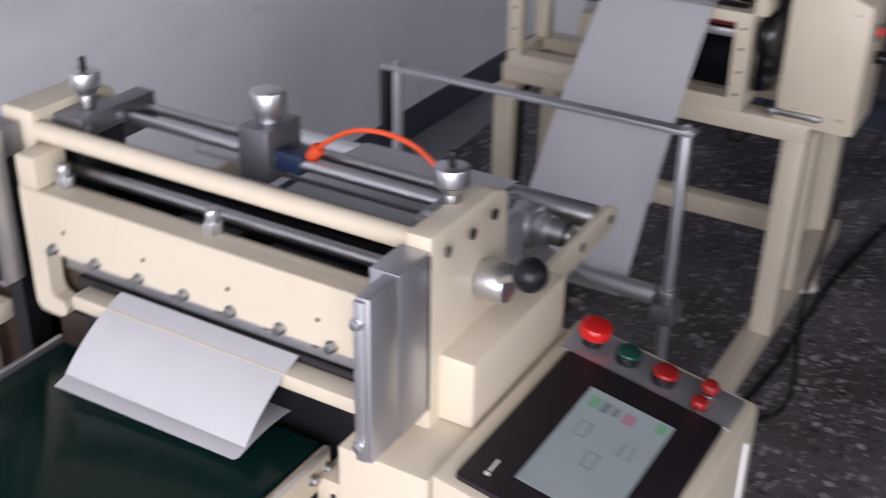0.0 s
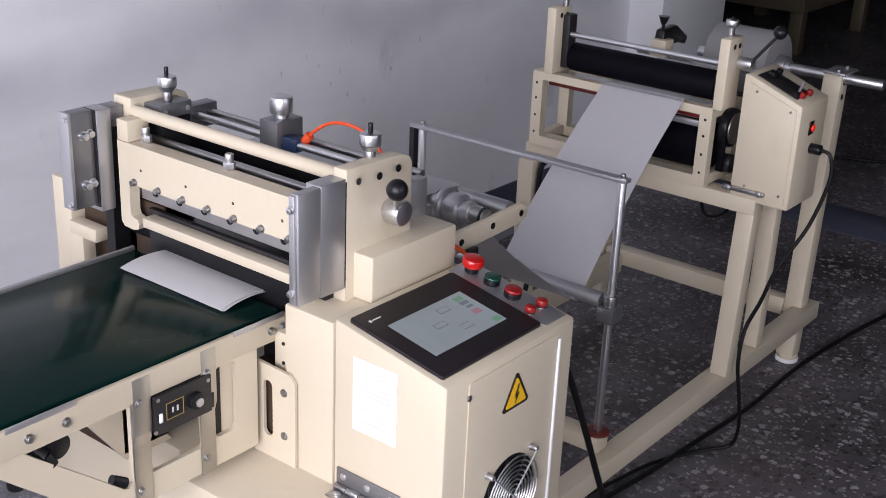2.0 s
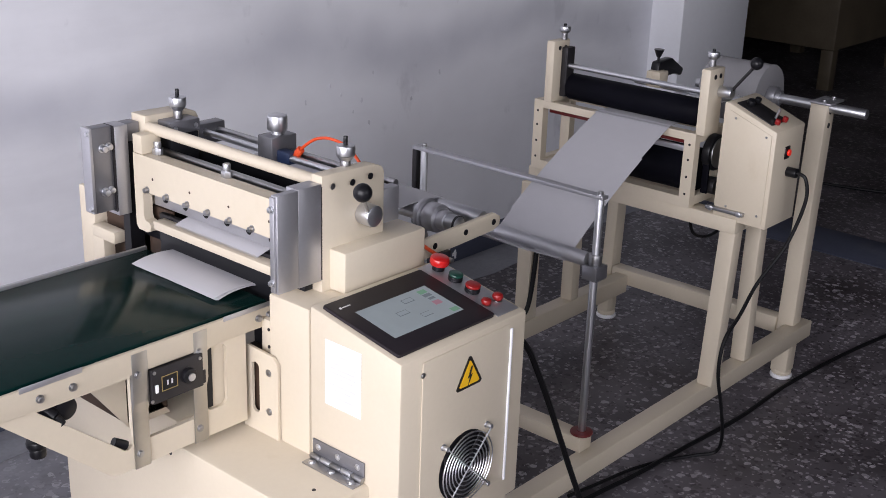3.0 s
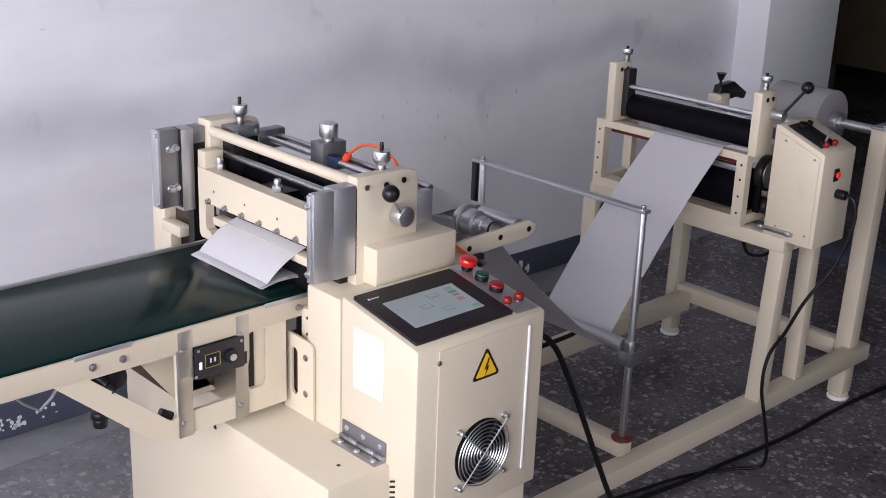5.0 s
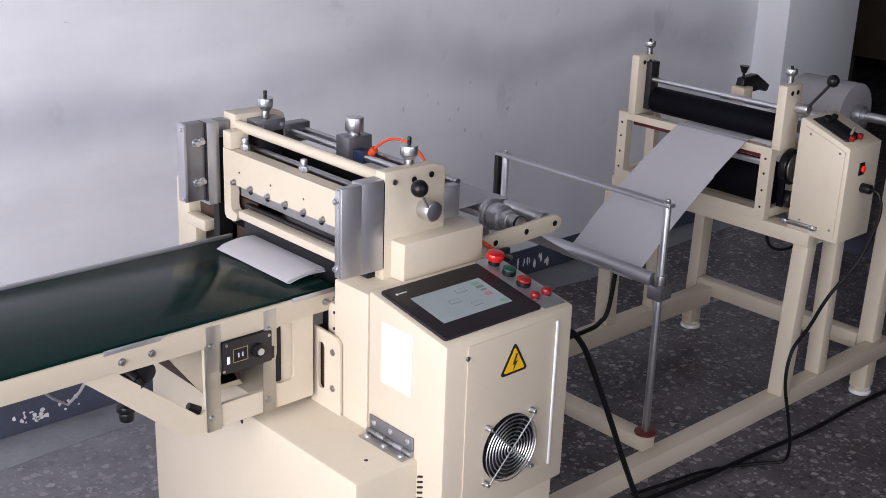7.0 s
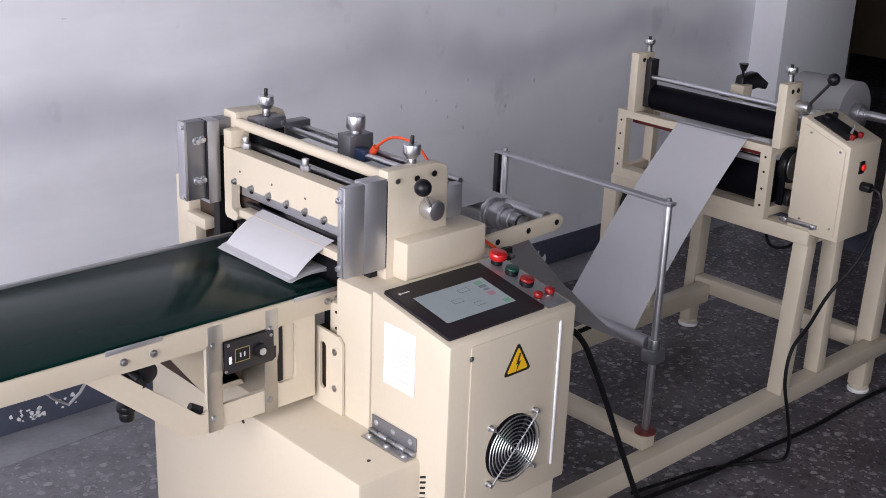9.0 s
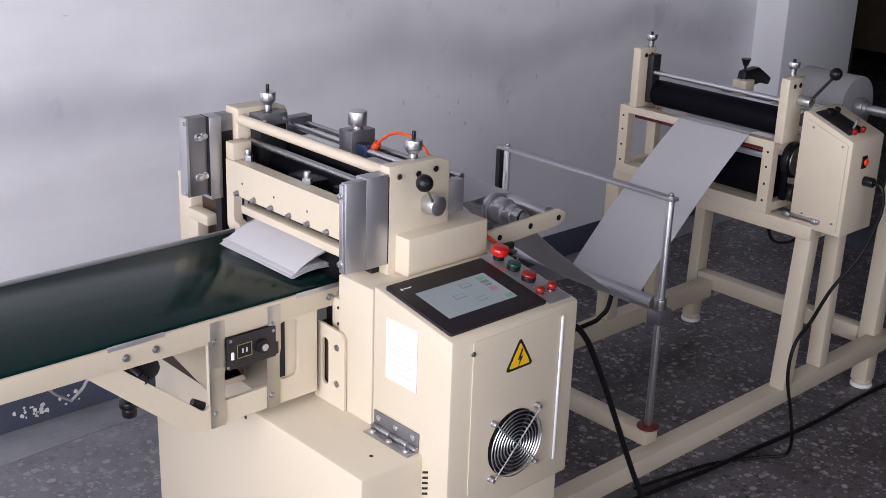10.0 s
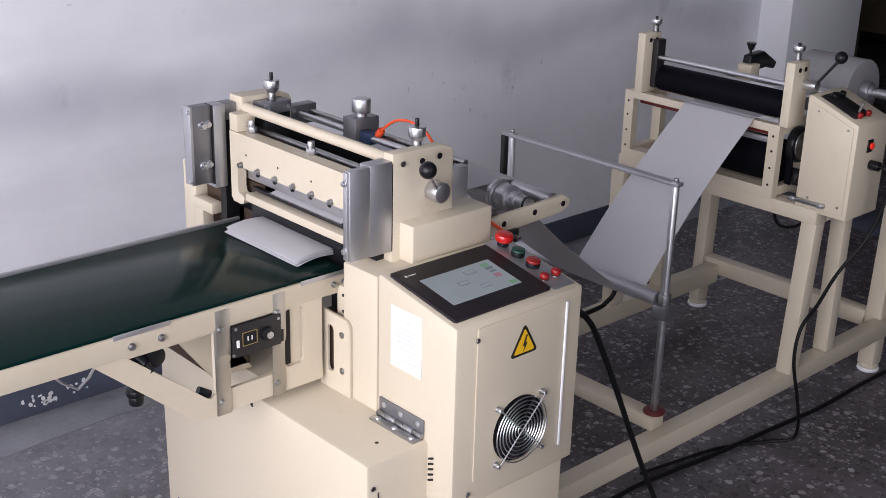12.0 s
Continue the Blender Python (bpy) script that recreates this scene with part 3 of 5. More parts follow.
panel = on_top("touch_panel", rounded(0.1065, 0.0865, 0.196, 0.146, 0.004), 0.0003, 0.0050, BEZEL, ctrl, "dark framed operator touch screen")
screen = on_top("screen", [(0.035, 0.046), (0.173, 0.046), (0.173, 0.122), (0.035, 0.122)], 0.0051, 0.0055, SCREEN, panel, "grey lit display", 0)
for _x, _y, _w, _h, _m in ((0.156, 0.111, 0.015, 0.009, ICON_GREEN), (0.156, 0.101, 0.015, 0.007, INKSCREEN), (0.156, 0.092, 0.012, 0.005, INKSCREEN), (0.155, 0.080, 0.014, 0.010, ICON_RED), (0.163, 0.054, 0.014, 0.009, ICON_GREEN), (0.120, 0.105, 0.020, 0.010, INKSCREEN), (0.090, 0.085, 0.020, 0.010, INKSCREEN), (0.118, 0.066, 0.018, 0.010, INKSCREEN)):
    on_top("icon", [(_x - _w / 2, _y - _h / 2), (_x + _w / 2, _y - _h / 2), (_x + _w / 2, _y + _h / 2), (_x - _w / 2, _y + _h / 2)], 0.0056, 0.0058, _m, screen, "", 0)
for _x, _y in ((0.120, 0.105), (0.090, 0.085), (0.118, 0.066)):
    on_top("icon_field", rounded(_x, _y, 0.0172, 0.0076, 0.001), 0.0059, 0.0061, SCREEN, screen, "", 0)
on_top("maker_mark", [(0.028, 0.1393), (0.043, 0.1393), (0.043, 0.1413), (0.028, 0.1413)], 0.0051, 0.0054, WHITEINK, panel, "", 0)
on_top("maker_mark", rounded(0.0245, 0.1403, 0.004, 0.0045, 0.0012), 0.0051, 0.0054, WHITEINK, panel, "", 0)
plate = on_top("button_plate", [(0.208, 0.010), (0.254, 0.010), (0.254, 0.168), (0.208, 0.168)], 0.0003, 0.0016, ALU, ctrl, "brushed aluminium button plate", 0.0004)


def on_slope(x, y, h):
    return SLOPE @ Vector((x, y, h))


def push_button(x, y, r, collar, cap_mat, collar_mat, h, name, label, wide=1.0):
    b = part(name, rod(on_slope(x, y, 0.0016), on_slope(x, y, collar), r, None, 24, 0.001), collar_mat, plate, label)
    part("cap", rod(on_slope(x, y, collar), on_slope(x, y, collar + h), r * wide, None, 24, min(h * 0.4, 0.004)), cap_mat, b)


push_button(0.233, 0.149, 0.0095, 0.010, RED, BLACK, 0.013, "emergency_stop", "red mushroom stop button", 1.55)
push_button(0.232, 0.114, 0.0110, 0.009, GREEN, BLACK, 0.004, "green_button", "dark green square push button")
push_button(0.229, 0.078, 0.0115, 0.009, DARKRED, BLACK, 0.005, "red_button", "dark red push button in a black collar")
push_button(0.2165, 0.041, 0.0075, 0.003, DARKRED, STEEL, 0.009, "red_lamp", "small dark red indicator")
push_button(0.242, 0.041, 0.0080, 0.003, DARKRED, STEEL, 0.010, "red_lamp", "small dark red indicator")

# housing behind the box
part("column", box(0.0, 0.25, 0.174, 0.256, 0.50, 0.7625, 0.003), CREAM, mach)
part("stepped_cover", box(0.070, 0.236, 0.175, 0.240, 0.7630, 0.825, 0.004), CREAM, mach)
part("side_block", box(0.010, 0.10, 0.2565, 0.285, 0.66, 0.714, 0.002), CREAM, mach)
slotplate = part("slotted_cover", holed([(0.233, 0.5395), (0.308, 0.5395), (0.308, 0.673), (0.243, 0.670), (0.233, 0.660)], [rounded(0.281, 0.610, 0.016, 0.080, 0.0078)], "x", -0.006, -0.0015), CREAM, mach, "slotted side cover plate")
for _z in (0.642, 0.580):
    part("screw", bolt((-0.006, 0.252, _z), (-1, 0, 0), 0.0042, 0.002), STEEL, slotplate)
for _z in (0.700, 0.673):
    part("screw", rod((0.0095, 0.268, _z), (0.0085, 0.268, _z), 0.0025), DARKSTEEL, mach)
# solid dark blocks stand for the shade behind the slot and in the gap
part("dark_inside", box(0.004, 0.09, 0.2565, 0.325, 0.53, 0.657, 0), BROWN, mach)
part("dark_gap", box(0.03, 0.10, 0.286, 0.325, 0.657, 0.712, 0), BLACK, mach)

# near and far side plates of the knife frame
for _s, (_y0, _y1) in enumerate(((0.200, 0.222), (0.6265, 0.664))):
    sp = part("side_plate", prism([(0.050 + 0.018 * _s, 0.66), (0.173, 0.66), (0.173, 0.918), (0.168, 0.927), (0.150, 0.933), (0.075, 0.935), (0.050 + 0.018 * _s, 0.935)], "y", _y0, _y1, 0.0025), CREAM, mach)
    if _s == 0:
        sp.location += Vector((0.005, 0.006, -0.002))
    ys = _y0 - 0.0006
    for _x, _z, _r in ((0.070, 0.917, 0.0045), (0.108, 0.915, 0.0048), (0.143, 0.917, 0.0048)):
        part("bolt_hole", rod((_x, ys, _z), (_x, ys + 0.001, _z), _r), BLACK if _x > 0.08 else STEEL, sp)
    yk = 0.226 if _s == 0 else 0.609
    capb = part("bearing_cap", box(0.092, 0.150, yk - 0.016 if _s else yk - 0.004, yk + 0.030 if _s else yk + 0.018, 0.905, 0.9255, 0.002), GREYBLOCK, mach, "dark grey bearing cap with adjusting knob")
    part("bearing_block", box(0.094, 0.148, yk - 0.014 if _s else yk - 0.003, yk + 0.029 if _s else yk + 0.018, 0.74, 0.9045, 0.002), BLACK, capb)
    kn = part("adjusting_knob", rod((0.119, yk, 0.9262), (0.119, yk, 0.940), 0.0072, None, 20, 0.001), STEEL, capb, "knurled steel knob")
    _q = rod((0.119, yk, 0.9395), (0.119, yk, 0.947), 0.0080, None, 28, 0, 0.0138)
    rod((0.119, yk, 0.947), (0.119, yk, 0.9615), 0.0138, _q, 28, 0.0014)
    part("knob_head", _q, CHROME, kn)
    part("stud", rod((0.119, yk, 0.9616), (0.119, yk, 0.9745), 0.0032, None, 12, 0.001), BLACK, kn)
    for _x in (0.101, 0.141):
        part("screw", bolt((_x, yk + (0.010 if _s == 0 else -0.0165), 0.9256 if _s == 0 else 0.915), (0, 0, 1) if _s == 0 else (0, -1, 0), 0.003, 0.0015), CHROME, capb)

# aluminium guides of the knife beam
g = part("knife_guide", box(0.006, 0.0482, 0.199, 0.224, 0.783, 0.925, 0.0008), ALU, mach, "milled aluminium slide guide")
part("guide_strip", box(-0.0315, 0.0057, 0.1990, 0.2115, 0.784, 0.924, 0.0008), ALU, g)
part("edge_strip", box(-0.0352, -0.0318, 0.2020, 0.2110, 0.786, 0.922, 0.0008), ALU, g)
part("guide_seam", box(0.0484, 0.0498, 0.1985, 0.1998, 0.784, 0.921, 0), BLACK, g)
for _z in (0.905, 0.800):
    part("bolt", bolt((-0.0352, 0.2070, _z), (-1, 0, 0), 0.0040, 0.005), CHROME, g)
g.location += Vector((0.007, 0.008, -0.003))
g = part("knife_guide", box(0.0165, 0.0400, 0.634, 0.666, 0.779, 0.925, 0.0008), ALU, mach, "milled aluminium slide guide")
part("guide_strip", box(-0.0255, 0.0140, 0.640, 0.662, 0.789, 0.926, 0.0008), GREYBLOCK, g)
part("edge_strip", box(-0.0310, -0.0258, 0.632, 0.655, 0.793, 0.930, 0.0008), ALU, g)
part("guide_lip", box(0.0142, 0.0163, 0.636, 0.660, 0.786, 0.926, 0), DARKSTEEL, g)
part("guide_top", box(0.0402, 0.0665, 0.641, 0.666, 0.895, 0.924, 0.001), GREYBLOCK, g)
for _z in (0.893, 0.822):
    part("bolt", bolt((-0.004, 0.640, _z), (0, -1, 0), 0.0052, 0.010), CHROME, g)
    part("bolt", bolt((0.0075, 0.640, _z + 0.001), (0, -1, 0), 0.0050, 0.007), CHROME, g)
for _z in (0.800, 0.921):
    part("bolt", bolt((-0.0310, 0.636, _z), (-1, 0, 0), 0.0034, 0.004), CHROME, g)
part("far_post", box(0.045, 0.085, 0.752, 0.795, 0.578, 0.790, 0.003), CREAM, mach)
# black filler gives the gap between guide and beam its darkness
part("dark_gap_filler", box(0.0405, 0.0672, 0.642, 0.660, 0.66, 0.8945, 0), BLACK, mach)
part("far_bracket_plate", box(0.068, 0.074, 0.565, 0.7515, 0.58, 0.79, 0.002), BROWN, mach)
_q = box(0.030, 0.052, 0.674, 0.738, 0.716, 0.736, 0.0015)
box(0.030, 0.052, 0.706, 0.738, 0.585, 0.7165, 0.0015, _q)
part("clamp", _q, CREAM, mach)

# tie bar, shafts and sensor rail across the frame
part("tie_bar", rod((0.074, 0.2225, 0.916), (0.074, 0.6260, 0.916), 0.0092, None, 24), CREAM, mach, "round cream tie bar")
part("knife_shaft", rod((0.092, 0.2225, 0.876), (0.092, 0.6395, 0.876), 0.0058, None, 20), STEEL, mach, "polished steel knife shaft")
part("roller_top", rod((0.135, 0.2225, 0.835), (0.135, 0.6395, 0.835), 0.024, None, 28), RUBBER, mach, "black rubber feed roller")
part("roller_bottom", rod((0.135, 0.2225, 0.784), (0.135, 0.6395, 0.784), 0.024, None, 28), STEEL, mach)
# inner plates and brackets are black, putting the frame's inner shade into their colour
part("inner_plate", box(0.066, 0.172, 0.2225, 0.6395, 0.735, 0.748, 0.001), BLACK, mach)
part("rear_cross_plate", box(0.160, 0.172, 0.2225, 0.6395, 0.80, 0.868, 0.001), BLACK, mach)
part("inner_bracket", box(0.082, 0.118, 0.430, 0.500, 0.836, 0.850, 0.002), BLACK, mach)
part("inner_bracket", box(0.100, 0.128, 0.300, 0.400, 0.838, 0.848, 0.002), BLACK, mach)
rail = part("sensor_rail", rod((0.196, 0.227, 0.884), (0.196, 0.665, 0.884), 0.0055, None, 16), CHROME, mach, "pair of polished sensor rods")
part("rod", rod((0.224, 0.227, 0.884), (0.224, 0.665, 0.884), 0.0055, None, 16), STEEL, rail)
part("rail_end", box(0.182, 0.238, 0.640, 0.664, 0.862, 0.898, 0.002), GREYBLOCK, rail)
part("rail_end", box(0.174, 0.212, 0.208, 0.226, 0.835, 0.8875, 0.002), ALU, rail, "grey aluminium rail block")
blk = part("sensor_block", box(0.181, 0.233, 0.454, 0.489, 0.862, 0.913, 0.002), GREYBLOCK, rail, "dark grey sensor carriage")
_q = rod((0.207, 0.471, 0.9132), (0.207, 0.471, 0.919), 0.010, None, 24)
rod((0.207, 0.471, 0.919), (0.207, 0.471, 0.944), 0.0165, _q, 32, 0.003)
part("clamp_knob", _q, CHROME, rail, "large knurled clamp knob")
sens = part("sensor", box(0.189, 0.209, 0.424, 0.4535, 0.874, 0.894, 0.003), BLUE, rail, "blue optical sensor with orange lead")
tube([(0.205, 0.425, 0.885), (0.206, 0.412, 0.902), (0.207, 0.380, 0.923), (0.208, 0.345, 0.929), (0.208, 0.310, 0.922), (0.206, 0.280, 0.900), (0.205, 0.262, 0.870)], 0.0024, _q2 := bmesh.new())
rod((0.204, 0.430, 0.880), (0.206, 0.414, 0.900), 0.0065, _q2, 12, 0.001)
part("lead", _q2, ORANGE, sens, "bright orange cable")
part("rear_tray", box(0.245, 0.30, 0.33, 0.60, 0.836, 0.842, 0.001), ALU, mach)

# lever with black ball
hub = part("lever_hub", rod((0.128, 0.1995, 0.866), (0.128, 0.173, 0.866), 0.0162, None, 32, 0.0030), CHROME, mach, "turned polished steel hub with a ball lever")
part("lever", rod((0.117, 0.178, 0.874), (0.050, 0.124, 0.928), 0.0030, None, 12), CHROME, hub)
part("ball_knob", ball((0.046, 0.1175, 0.932), 0.0130), BLACK, hub, "shiny black ball knob")

hub.location += Vector((0.005, 0.006, -0.002))

# feed arms behind the cutter with their rollers
for _y0, _y1 in ((0.228, 0.238), (0.640, 0.650)):
    arm = part("feed_arm", prism([(0.290, 0.742), (0.463, 0.750), (0.480, 0.757), (0.483, 0.771), (0.466, 0.781), (0.275, 0.775), (0.270, 0.752)], "y", _y0, _y1, 0.003), CREAM, mach)
    for _x, _z in ((0.318, 0.760), (0.392, 0.765), (0.463, 0.766)):
        part("hole", rod((_x, _y0 - 0.0006, _z), (_x, _y0 + 0.0004, _z), 0.0052), BLACK, arm)
part("guide_roller", rod((0.447, 0.2385, 0.772), (0.447, 0.6395, 0.772), 0.0135, None, 28, 0.001), CHROME, mach)
part("guide_roller", rod((0.388, 0.2385, 0.776), (0.388, 0.6395, 0.776), 0.0135, None, 28, 0.001), CHROME, mach)
part("guide_roller", rod((0.300, 0.2385, 0.775), (0.300, 0.6395, 0.775), 0.013, None, 28, 0.001), STEEL, mach)
_q = rod((0.388, 0.262, 0.776), (0.388, 0.279, 0.776), 0.017, None, 32, 0.002)
rod((0.388, 0.279, 0.776), (0.388, 0.306, 0.776), 0.024, _q, 32, 0.003)
rod((0.388, 0.306, 0.776), (0.388, 0.316, 0.776), 0.029, _q, 32, 0.002)
part("edge_collar", _q, ALU, mach, "turned aluminium edge collar")
part("end_cap", rod((0.388, 0.2396, 0.776), (0.388, 0.244, 0.776), 0.0145, None, 24), BLACK, mach)
part("red_wire", tube([(0.24, 0.225, 0.80), (0.262, 0.218, 0.785), (0.285, 0.215, 0.768), (0.31, 0.212, 0.748), (0.32, 0.216, 0.73)], 0.003), ORANGE, mach, "red wire loop")
part("arm_clamp", box(0.318, 0.340, 0.213, 0.2215, 0.728, 0.752, 0.002), DARKSTEEL, mach)
part("arm_screw", rod((0.329, 0.2128, 0.740), (0.329, 0.200, 0.740), 0.004, None, 12), STEEL, mach)

# lower knife bed
part("lower_knife_bar", box(0.031, 0.053, 0.2255, 0.566, 0.7705, 0.7845, 0.0015), CREAM, mach)
part("lower_blade", box(0.0535, 0.062, 0.2255, 0.580, 0.760, 0.7892, 0.0008), DARKSTEEL, mach)
part("bed_front", box(0.040, 0.060, 0.2255, 0.562, 0.70, 0.7700, 0.001), BLACK, mach)

# moving knife beam
beam = part("knife_beam", holed([(0.2265, 0.817), (0.242, 0.817), (0.598, 0.817), (0.602, 0.812), (0.603, 0.776), (0.600, 0.769), (0.588, 0.766), (0.585, 0.760), (0.588, 0.752), (0.596, 0.749), (0.618, 0.750), (0.624, 0.757), (0.624, 0.876), (0.2265, 0.876)], [], "x", 0.0405, 0.0575), CREAM, mach, "cream knife beam with a row of screws", at=(0.045, 0.43, 0.82))
part("ledge", box(0.058, 0.069, 0.2265, 0.624, 0.852, 0.8755, 0.0015), CREAM, beam)
part("end_block", box(0.0405, 0.078, 0.600, 0.6238, 0.8762, 0.907, 0.002), CREAM, beam)
part("knife", box(0.0585, 0.0665, 0.242, 0.598, 0.792, 0.8515, 0.0008), ALU, beam, "dark steel knife with clamping holes")
for _k in range(7):
    _y = 0.590 - 0.0505 * _k
    part("screw", bolt((0.0405, _y, 0.8215), (-1, 0, 0), 0.0042, 0.007), STEEL, beam)
    part("knife_bolt", bolt((0.0585, _y - 0.022, 0.8065), (-1, 0, 0), 0.0042, 0.003), BLACK, beam)
for _y, _z in ((0.575, 0.842), (0.482, 0.842), (0.39, 0.842), (0.30, 0.842)):
    part("pin_hole", rod((0.0407, _y, _z), (0.0402, _y, _z), 0.0022, None, 10), BROWN, beam)
for _y, _x in ((0.588, 0.062), (0.421, 0.064)):
    _q = rod((_x, _y, 0.8757), (_x, _y, 0.886), 0.0085, None, 6, 0.001)
    rod((_x, _y, 0.886), (_x, _y, 0.897), 0.0060, _q, 16, 0.001)
    part("stud_nut", _q, CHROME, beam)

# belt conveyor
conv = part("conveyor", box(-1.35, 0.028, 0.283, 0.289, 0.699, 0.7325, 0.001), CREAM, mach, "cream conveyor frame with a glossy dark green belt")
part("far_rail", box(-1.35, 0.028, 0.581, 0.587, 0.699, 0.7390, 0.001), ALU, conv)
part("belt", box(-1.38, 0.026, 0.2915, 0.5785, 0.728, 0.7355, 0.003), BELT, conv, "glossy dark green belt")
part("belt_return", box(-1.38, 0.02, 0.295, 0.575, 0.703, 0.7085, 0.002), BELT, conv)
part("belt_bed", box(-1.34, 0.02, 0.2895, 0.5805, 0.7095, 0.727, 0), STEEL, conv)
for _x in (-0.345, -0.299):
    part("bolt", bolt((_x, 0.283, 0.713), (0, -1, 0), 0.0043, 0.005), STEEL, conv)
for _x in (0.003, 0.022):
    part("bolt", bolt((_x, 0.283, 0.715), (0, -1, 0), 0.0043, 0.005), STEEL, conv)
part("steel_strip", box(-0.060, 0.024, 0.2812, 0.2828, 0.7290, 0.7362, 0.0004), ALU, conv)
part("steel_strip", box(-0.372, -0.285, 0.2812, 0.2828, 0.7290, 0.7362, 0.0004), ALU, conv)
part("triangular_bracket", holed([(-0.404, 0.6985), (-0.250, 0.562), (-0.240, 0.5575), (-0.016, 0.5575), (-0.016, 0.6985)],
     [[(-0.348, 0.6925), (-0.226, 0.590), (-0.219, 0.588), (-0.212, 0.592), (-0.212, 0.6925)], rounded(-0.0695, 0.6450, 0.036, 0.096, 0.009), rounded(-0.147, 0.640, 0.082, 0.092, 0.005)], "y", 0.2895, 0.296), CREAM, conv)
part("inner_plate", prism([(-0.262, 0.695), (-0.180, 0.585), (-0.11, 0.585), (-0.19, 0.695)], "y", 0.345, 0.350, 0.001), CREAM, conv)
part("drum", rod((-0.300, 0.30, 0.676), (-0.300, 0.57, 0.676), 0.016, None, 24, 0.002), BLACK, conv, "black drive drum under the belt")
# added brown block stands in for the shadow behind the bracket's opening
part("shade_block", box(-0.185, -0.1135, 0.345, 0.56, 0.592, 0.690, 0.003), BROWN, conv)
part("window_box", box(-0.084, -0.036, 0.2965, 0.326, 0.5815, 0.695, 0.002), CREAM, conv)
part("window_dark", box(-0.0872, -0.0745, 0.2930, 0.2962, 0.600, 0.692, 0), BLACK, conv)
for _x in (-0.1995, -0.0995):
    st = part("strap", prism([(0.2885 if _x < -0.15 else 0.2885, 0.728), (0.2825, 0.728), (0.2825, 0.655), (0.2865, 0.640), (0.2865, 0.556), (0.2885, 0.556)], "x", _x - 0.0125, _x + (0.0125 if _x < -0.15 else 0.0105), 0.0004), ZINC, conv, "bare steel strap")
    for _z in (0.697, 0.578):
        part("screw", bolt((_x - 0.004, 0.2825 if _z > 0.65 else 0.2865, _z), (0, -1, 0), 0.0042, 0.003), STEEL, st)
spd = part("speed_control", prism(rounded(-0.143, 0.672, 0.084, 0.050, 0.002), "y", 0.274, 0.282, 0.001), DARKSTEEL, conv, "dark speed control plate with dial")
part("tab", box(-0.101, -0.094, 0.277, 0.2822, 0.648, 0.668, 0.001), DARKSTEEL, spd)
part("display", box(-0.168, -0.146, 0.2735, 0.2738, 0.664, 0.682, 0.0), BLACK, spd)
part("display_frame", holed([(-0.170, 0.662), (-0.144, 0.662), (-0.144, 0.684), (-0.170, 0.684)], [[(-0.1690, 0.6630), (-0.1450, 0.6630), (-0.1450, 0.6830), (-0.1690, 0.6830)]], "y", 0.2732, 0.2738), DIMGOLD, spd)
for _x in (-0.1605, -0.1535):
    part("digit_bar", box(_x - 0.0012, _x + 0.0012, 0.2730, 0.2734, 0.6695, 0.6765, 0), INK, spd)
part("rocker", box(-0.181, -0.176, 0.2715, 0.2738, 0.663, 0.675, 0.001), LABEL, spd)
part("dial", rod((-0.127, 0.2738, 0.672), (-0.127, 0.2670, 0.672), 0.0110, None, 20, 0.001), BLACK, spd)
part("dial_cap", rod((-0.126, 0.2668, 0.671), (-0.126, 0.2650, 0.671), 0.0056, None, 16), CHROME, spd)
for _x, _z in ((-0.181, 0.693), (-0.106, 0.690), (-0.186, 0.652)):
    part("screw", bolt((_x, 0.274, _z), (0, -1, 0), 0.0019, 0.0012), STEEL, spd)
spd.location.y += 0.0042
_q = rod((-0.335, 0.32, 0.693), (-0.318, 0.30, 0.672), 0.010, None, 16)
rod((-0.318, 0.30, 0.672), (-0.312, 0.295, 0.660), 0.007, _q, 12)
part("tension_screw", _q, BLACK, conv)
part("tension_screw", rod((-0.236, 0.300, 0.603), (-0.219, 0.296, 0.593), 0.0065, None, 16), BLACK, conv)
_q = rod((-0.202, 0.560, 0.700), (-0.202, 0.560, 0.490), 0.005, None, 12)
rod((-0.202, 0.560, 0.492), (-0.202, 0.560, 0.478), 0.017, _q, 20, 0.004)
rod((-0.202, 0.560, 0.478), (-0.202, 0.560, 0.462), 0.013, _q, 20, 0.003)
part("belly_knob", _q, BLACK, conv, "black plastic hand knob on a stem")
for _x in (-1.25,):
    for _y in (0.31, 0.56):
        part("leg", box(_x - 0.02, _x + 0.02, _y - 0.02, _y + 0.02, 0.0, 0.70, 0.002), CREAM, conv)
# thin aluminium bracket in a V under the belt
part("v_bracket", tube([(-0.402, 0.43, 0.632), (-0.361, 0.43, 0.594), (-0.328, 0.43, 0.627)], 0.0024, None, 6, 2), ALU, conv)

# ---- floor frame and unwinding stand ----
unw = thing("unwinding_stand", (1.4, 0.28, 0), "cream steel unwinding stand with rubber nip rollers", "machine")
part("frame_beam", box(0.26, 1.86, 0.242, 0.284, 0.112, 0.157, 0.004), CREAM, unw)
part("frame_beam", box(0.302, 1.78, 0.770, 0.812, 0.105, 0.157, 0.004), CREAM, unw)
part("cross_beam", box(0.842, 0.884, 0.272, 0.800, 0.1575, 0.190, 0.003), CREAM, unw)
part("cross_beam", box(0.40, 0.45, 0.2845, 0.7695, 0.112, 0.1565, 0.003), CREAM, unw)
part("cross_beam", box(1.78, 1.82, 0.3075, 0.8255, 0.125, 0.170, 0.003), CREAM, unw)
